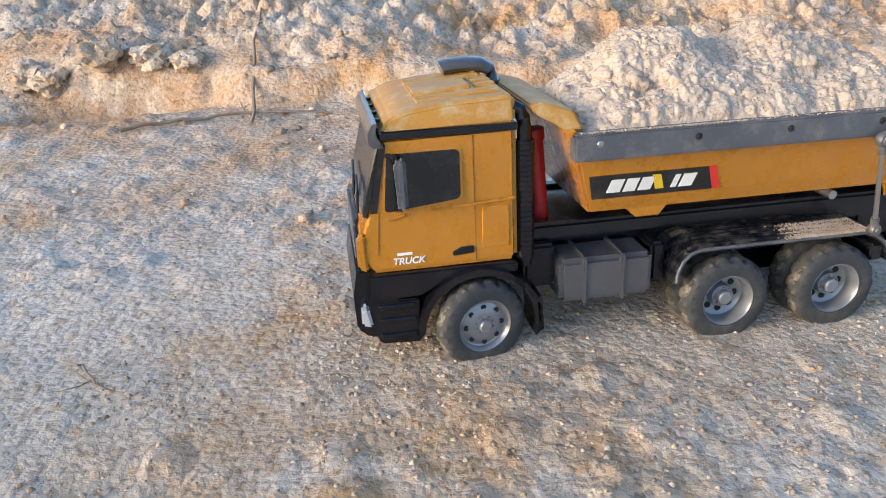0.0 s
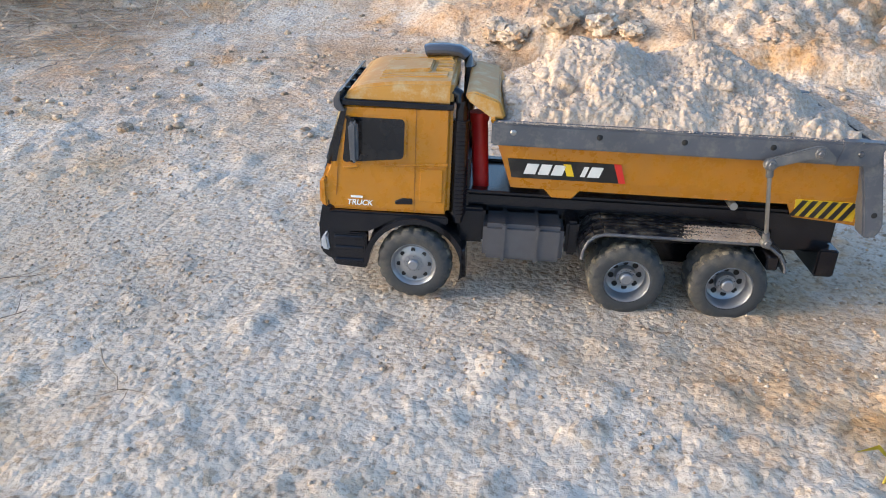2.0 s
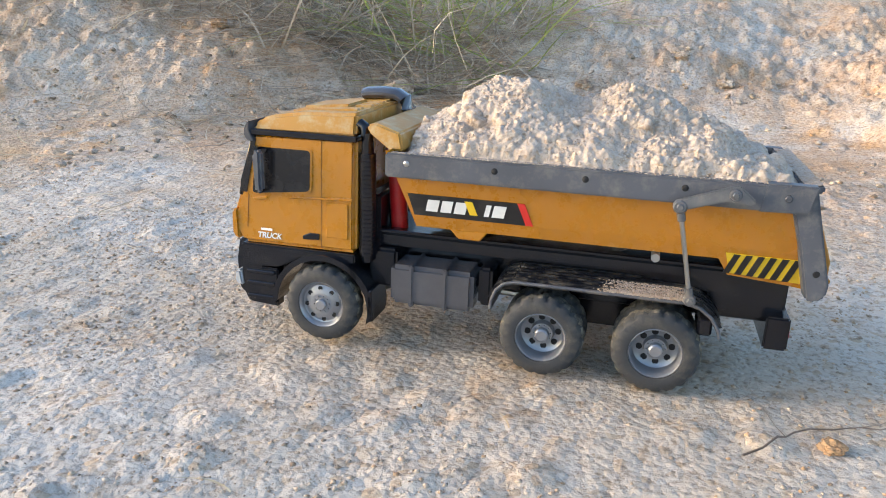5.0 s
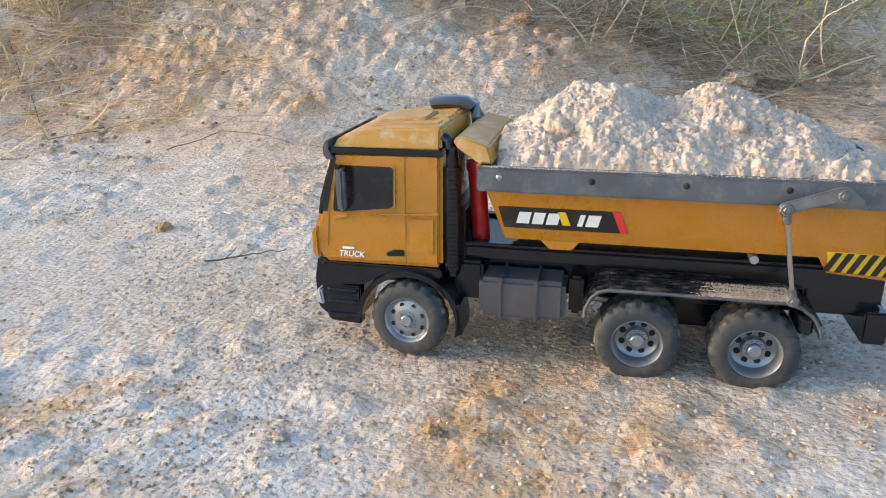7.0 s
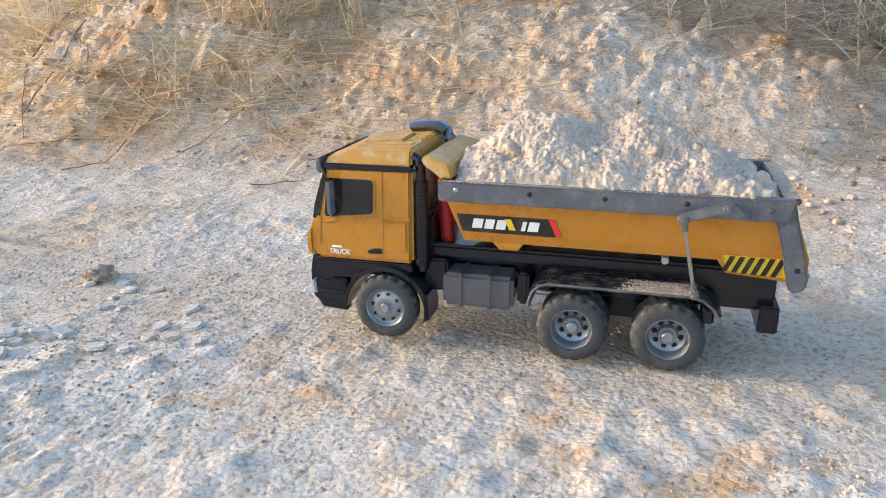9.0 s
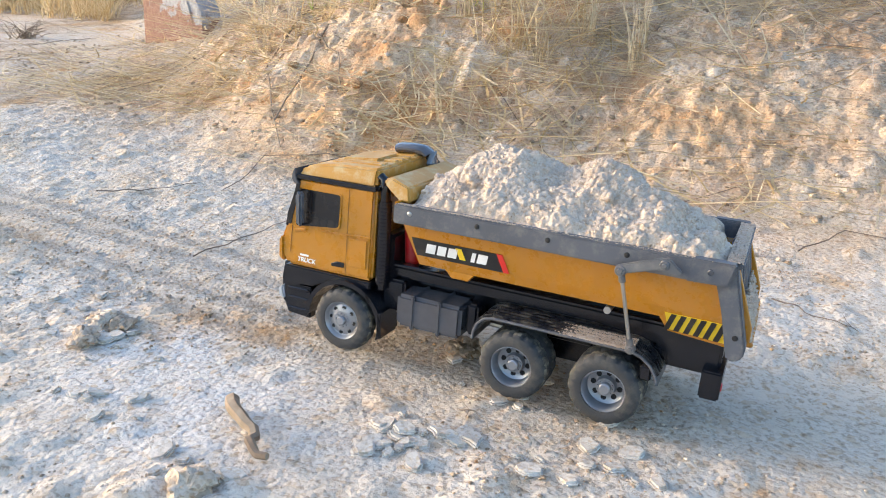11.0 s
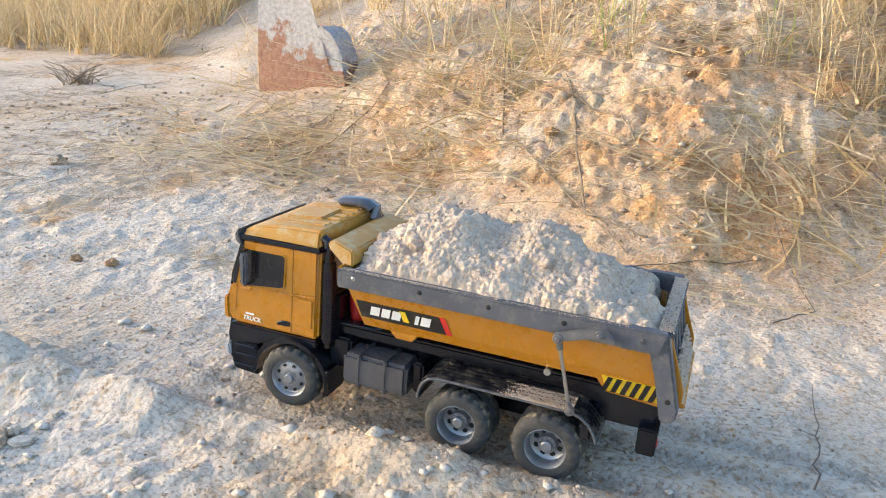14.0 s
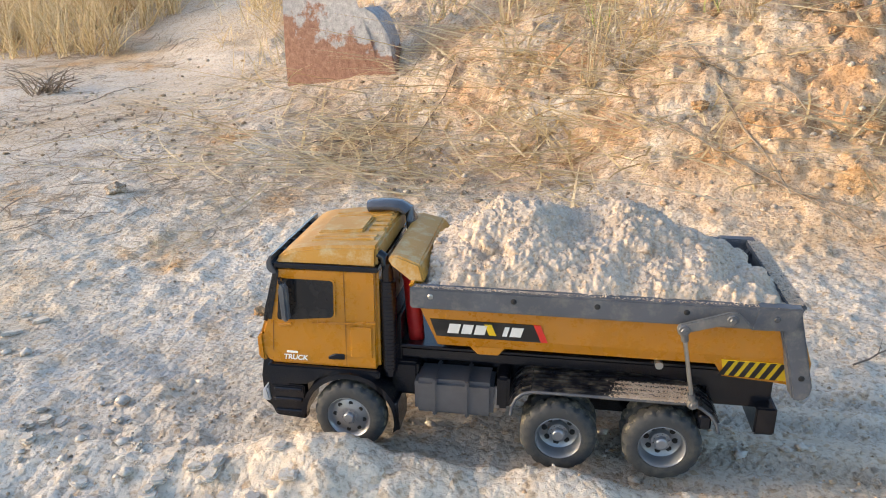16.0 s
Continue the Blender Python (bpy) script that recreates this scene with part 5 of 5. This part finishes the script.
blades("straw_litter", roots_at(1100, 4.9, 7.0, -1.5, -0.10, 463, lambda x, y: np.clip(0.1 + 1.8 * fbm(x, y, 2.6, 3, 464), 0, 1)), 3, 0.10, 0.0020, 1.45, M_GREYSTRAW, "short dry stems and twigs scattered on open ground", 465, 0.1, "straw", spread=0.05)
blades("dry_grass", roots_at(40, 1.9, 3.0, -2.0, -1.2, 48, thick), 9, 0.34, 0.0044, 1.25, M_STRAW, "grey-brown matted grass hanging down the bank", 49, 0.5)
blades("green_grass", roots_at(22, 1.95, 2.55, -1.55, -1.15, 50), 5, 0.50, 0.0050, 1.2, M_GREEN, "green grass blades arching sideways over the bank", 51, 0.5, "grass", along=(0.1, 0.5))
blades("green_grass", roots_at(18, 1.85, 2.45, -1.60, -1.20, 650), 5, 0.46, 0.0050, 1.15, M_GREEN, "green grass blades trailing down the bank", 651, 0.5, "grass", along=(2.8, 0.6))
blades("dry_grass", roots_at(30, 1.85, 2.6, -1.45, -1.05, 150), 8, 0.46, 0.0046, 1.22, M_GREYSTRAW, "dry grass fanning out among green blades", 151, 0.6)
TUFTS = np.array([(4.10, -0.80), (4.30, -0.84), (3.95, -0.90), (4.02, -0.78), (4.98, -0.76), (4.20, -0.92), (4.62, -0.84), (3.80, -0.86)])
blades("dry_grass", np.column_stack([TUFTS, ground_height(TUFTS[:, 0], TUFTS[:, 1]) - 0.005]), 26, 0.25, 0.0034, 0.12, M_STRAW, "upright tufts of dry grass on the bank's shoulder", 153, 0.5, spread=0.014)
blades("green_grass", roots_at(6, 4.3, 5.0, -1.1, -0.85, 52), 7, 0.18, 0.004, 0.3, M_GREEN, "a few green shoots among dry grass", 53, 0.5, "grass")
blades("dry_grass", roots_at(200, -1.4, 1.1, -2.4, -1.2, 54, thick), 14, 0.20, 0.003, 0.8, M_STRAW, "sparse dry grass behind the ledge", 55, 0.8)
blades("straw_litter", roots_at(1300, 2.3, 6.3, -1.4, -0.12, 56, lambda x, y: np.clip(0.12 + 1.4 * fbm(x, y, 2.2, 2, 57) + 0.6 * step(-0.25, -0.6, y), 0, 1)), 3, 0.17, 0.0024, 1.42, M_STRAW, "dry straws lying on the ground", 58, 0.1, "straw", spread=0.05)
blades("straw_litter", roots_at(700, 3.2, 5.5, -1.35, -0.50, 156, thick), 3, 0.28, 0.0050, 1.40, M_GOLD, "tangle of dry stems lying over the bank", 158, 0.15, "straw", spread=0.06)
blades("straw_litter", roots_at(560, 3.4, 6.1, -1.15, -0.32, 256, lambda x, y: np.clip(thick(x, y) + 0.2, 0, 1)), 2, 0.40, 0.0046, 1.36, M_GOLD, "long dry stems lying across the bank", 258, 0.12, "straw", spread=0.06)
blades("straw_litter", roots_at(420, -0.8, 2.6, -1.5, -0.45, 59, clumpy), 2, 0.10, 0.002, 1.42, M_STRAW, "dry straws lying on the ground", 60, 0.1, "straw", spread=0.05)
blades("straw_litter", roots_at(130, -0.5, 5.6, -0.3, 0.75, 159, clumpy), 1, 0.06, 0.0014, 1.45, M_STRAW, "thin bits of straw on the track", 160, 0.1, "straw", spread=0.05)

blades("grass_tuft", np.array([(1.269, 0.461, height_at(1.269, 0.461) - 0.003)]), 16, 0.055, 0.0024, 0.25, M_SPROUT, "small yellow-green tuft beside the track", 301, 0.5, "grass", spread=0.012)


def twig(points, radius, mat, label):
    """A lying stick along (x, y) points, resting on the ground, with two short side shoots."""
    rg = random.Random(round(points[0][0] * 1000))
    radius = radius * 0.6 if radius < 0.003 else radius
    path = []
    for (xa, ya), (xb, yb) in zip(points, points[1:]):
        for k in range(5):
            t = k / 5
            path.append((xa + (xb - xa) * t, ya + (yb - ya) * t))
    path.append(points[-1])
    co = [(px + rg.gauss(0, 0.0025), py + rg.gauss(0, 0.0025), height_at(px, py) + radius * 0.8 + 0.003 + 0.004 * rg.random()) for px, py in path]
    bm = tube(co, radius, 6, taper=0.45)
    for _ in range(2 if radius < 0.006 else 0):
        i = rg.randrange(1, len(co) - 1)
        p = Vector(co[i])
        d = Vector((rg.uniform(-1, 1), rg.uniform(-1, 1), 0.12)).normalized() * 0.7
        tube([p, p + d * 0.02, p + d * 0.045 + Vector((0, 0, 0.004))], radius * 0.5, 5, bm, 0.4)
    ob = part("twig", bm, mat, None, label, True)
    return tagged(ob, category="twig", group="twigs on the ground")


for pts, r, m in [([(0.69, -0.690), (0.60, -0.715), (0.50, -0.730), (0.36, -0.700)], 0.0035, 0), ([(0.491, -0.665), (0.477, -0.97), (0.441, -1.457)], 0.0035, 0), ([(1.373, 0.235), (1.321, 0.175), (1.258, 0.156)], 0.0016, 1), ([(1.309, 0.284), (1.259, 0.268), (1.221, 0.224)], 0.0016, 1), ([(1.116, 0.271), (1.069, 0.318), (1.034, 0.328)], 0.0012, 0), ([(2.791, 0.135), (2.754, 0.094), (2.713, 0.056)], 0.0022, 1), ([(4.086, 0.283), (4.092, 0.176), (4.106, 0.044)], 0.002, 1), ([(4.518, 0.172), (4.459, 0.11), (4.411, 0.008)], 0.0022, 1), ([(4.229, -0.336), (4.431, -0.206), (4.334, 0.014)], 0.002, 1), ([(3.991, -0.34), (3.927, -0.663), (3.756, -0.53), (3.6, -0.537)], 0.0022, 0), ([(3.66, -0.174), (3.574, -0.259)], 0.0022, 1), ([(5.369, -0.931), (5.411, -0.491), (5.615, -0.566)], 0.0024, 1), ([(5.194, -1.391), (4.853, -0.622), (4.439, -0.259)], 0.0035, 0), ([(4.755, -0.8), (4.55, -0.353), (4.425, -0.306)], 0.003, 0), ([(5.024, -1.222), (4.782, -0.525), (4.725, -0.601)], 0.0025, 0), ([(5.667, -0.571), (5.537, -0.669), (5.509, -1.149)], 0.0022, 1), ([(6.653, -0.908), (6.651, -1.098), (6.6, -1.219)], 0.0022, 1), ([(3.896, -1.045), (3.284, -0.701), (2.979, -0.569)], 0.002, 0), ([(3.289, -0.36), (3.227, -0.479), (2.92, -0.445)], 0.0022, 1), ([(4.222, -0.763), (3.64, -0.368), (3.444, -0.546)], 0.0022, 1), ([(4.172, -0.145), (4.114, -0.218), (4.255, -0.567)], 0.0022, 1), ([(4.787, -0.752), (4.566, -0.618), (4.416, -0.464)], 0.003, 0), ([(0.604, -0.05), (0.578, -0.016), (0.549, 0.008)], 0.0022, 0), ([(3.495, 0.425), (3.459, 0.426), (3.428, 0.456)], 0.0014, 0), ([(3.279, -0.124), (3.219, -0.092), (3.159, -0.069)], 0.0018, 1), ([(3.682, 0.571), (3.623, 0.601), (3.581, 0.621)], 0.008, 0)]:
    twig(pts, r, M_DARKTWIG if m else M_TWIG, "thin dark dead twig on the ground" if m else "pale dry stick lying on the ground")

# ---- slab of broken masonry standing in the ground ----
SLAB = [(5.935, 0.10), (5.930, 0.80), (5.835, 0.80), (5.815, 0.52), (5.790, 0.445), (5.755, 0.405), (5.700, 0.395), (5.665, 0.410), (5.635, 0.390), (5.600, 0.320), (5.575, 0.235), (5.570, 0.10)]


def build_slab():
    bm = prism(SLAB, -1.10, -1.00)
    bmesh.ops.triangulate(bm, faces=bm.faces[:])
    bmesh.ops.subdivide_edges(bm, edges=bm.edges[:], cuts=3, use_grid_fill=True)
    for v in bm.verts:
        v.co += Vector((noise.noise(v.co * 9), noise.noise(v.co * 11 + Vector((3, 0, 0))), noise.noise(v.co * 10 + Vector((0, 5, 0))))) * 0.012
    ob = part("stone_slab", bm, M_ROCK, None, "broken red-brown slab with grey-blue coating, standing upright", True)
    tagged(ob, category="stone slab")


build_slab()


def build_bush(x, y):
    rg = random.Random(9)
    bm = bmesh.new()
    z = height_at(x, y)
    for _ in range(46):
        a, h = rg.uniform(0, 6.28), rg.uniform(0.03, 0.10)
        r = rg.uniform(0.04, 0.14)
        p = Vector((x + rg.gauss(0, 0.03), y + rg.gauss(0, 0.03), z - 0.005))
        e = p + Vector((r * math.cos(a), r * math.sin(a), h))
        tube([p, (p + e) / 2 + Vector((0, 0, h * 0.25)), e], 0.0022, 4, bm, 0.4)
    tagged(part("dead_bush", bm, M_TWIG, None, "low grey dead bush on pale ground"), category="bush")


build_bush(6.93, -1.06)


def clay_plates():
    rg = random.Random(4)
    clusters = [(3.50, 0.495, 0.055, 26), (3.94, 0.535, 0.045, 14), (3.80, 0.645, 0.05, 12), (3.62, 0.685, 0.04, 8), (3.32, 0.420, 0.05, 10), (3.50, 0.345, 0.05, 10), (4.02, 0.50, 0.06, 14), (4.25, 0.60, 0.07, 16), (5.18, 0.61, 0.07, 22), (5.42, 0.545, 0.05, 16), (5.30, 0.66, 0.06, 12), (4.83, 0.64, 0.06, 12), (5.67, 0.350, 0.03, 3)]
    for cx, cy, spread, count in clusters:
        for _ in range(count):
            x, y = rg.gauss(cx, spread), rg.gauss(cy, spread * 0.6)
            n = rg.randint(5, 8)
            r = rg.uniform(0.006, 0.017) * (1.5 if count < 4 else 1)
            ring = []
            for i in range(n):
                a, q = 2 * math.pi * i / n, r * rg.uniform(0.65, 1.2)
                ring.append((q * math.cos(a), q * math.sin(a) * 0.75, 0))
            ob = part("clay_plate", bevel(plate(ring, 0.006), 0.0022, 2), M_CLAY, None, "cracked plate of dried pale clay on the ground", True)
            ob.matrix_world = pose(x, y, height_at(x, y) + 0.0015, rg.uniform(-11, 11), rg.uniform(-11, 11), rg.uniform(0, 360))
            tagged(ob, category="clay plate", group="cracked clay plates")


clay_plates()


def sprout(x, y):
    """A yellow-green grass shoot with three leaves, close to the lens."""
    plant = tagged(new("grass_sprout"), "yellow-green grass shoot with thin leaves", "grass shoot")
    plant.location = (x, y, height_at(x, y) - 0.002)
    part("stem", tube([(0, 0, 0), (-0.006, -0.004, 0.03), (-0.010, -0.006, 0.055)], 0.0011, 6), M_SPROUT, plant)
    for tip, mid in (((-0.014, -0.012, 0.115), (-0.013, -0.009, 0.08)), ((-0.055, 0.006, 0.066), (-0.030, 0.000, 0.064)), ((0.028, 0.004, 0.030), (0.012, 0.002, 0.036))):
        root = Vector((-0.010, -0.006, 0.055)) if tip[2] > 0.05 else Vector((-0.003, -0.002, 0.02))
        m_, t_ = Vector(mid), Vector(tip)
        w = Vector((0.0, 0.0, 0.0022)) if tip[2] < 0.1 else Vector((0.0022, 0, 0))
        bm = bmesh.new()
        vs = [bm.verts.new(p) for p in (root - w * 0.5, m_ - w, t_, m_ + w, root + w * 0.5, (root + m_) / 2 + Vector((0, 0.0015, 0)))]
        bm.faces.new((vs[0], vs[1], vs[2], vs[3], vs[4]))
        bmesh.ops.solidify(bm, geom=bm.faces[:], thickness=0.0004)
        part("leaf", bm, M_SPROUT, plant, "yellow-green blade")


sprout(0.459, 0.309)


# ---- what moves ----
def truck_pose(row):
    t, x, y, z, a, b, c = row
    return pose(x, y, z, a, b, c)


def motions():
    rows = [(r[0], truck_pose(r)) for r in TRUCK_ROWS]
    for ob in (TRUCK, LOAD, SPILL):
        walk(ob, rows)
    # the wheels roll by the way that the truck has gone
    ts, way = [r[0] for r in TRUCK_ROWS], [0.0]
    for p, q in zip(TRUCK_ROWS, TRUCK_ROWS[1:]):
        way.append(way[-1] + math.hypot(q[1] - p[1], q[2] - p[2]))
    yaw = [r[6] for r in TRUCK_ROWS]
    steps = [k / 10 for k in range(161)]
    for w in WHEELS:
        x, y, z = w.location
        front = x > 0.2
        turned = []
        for t in steps:
            roll = math.degrees(np.interp(t, ts, way) / RADIUS)
            ta, tb = max(t - 0.3, 0), min(t + 0.3, 16)
            steer = float(np.clip((np.interp(tb, ts, yaw) - np.interp(ta, ts, yaw)) / (tb - ta) * 0.85, -14, 14)) if front else 0.0
            turned.append((t, pose(x, y, z, 0, 0, steer) @ pose(0, 0, 0, 0, roll, 0)))
        walk(w, turned)


motions()
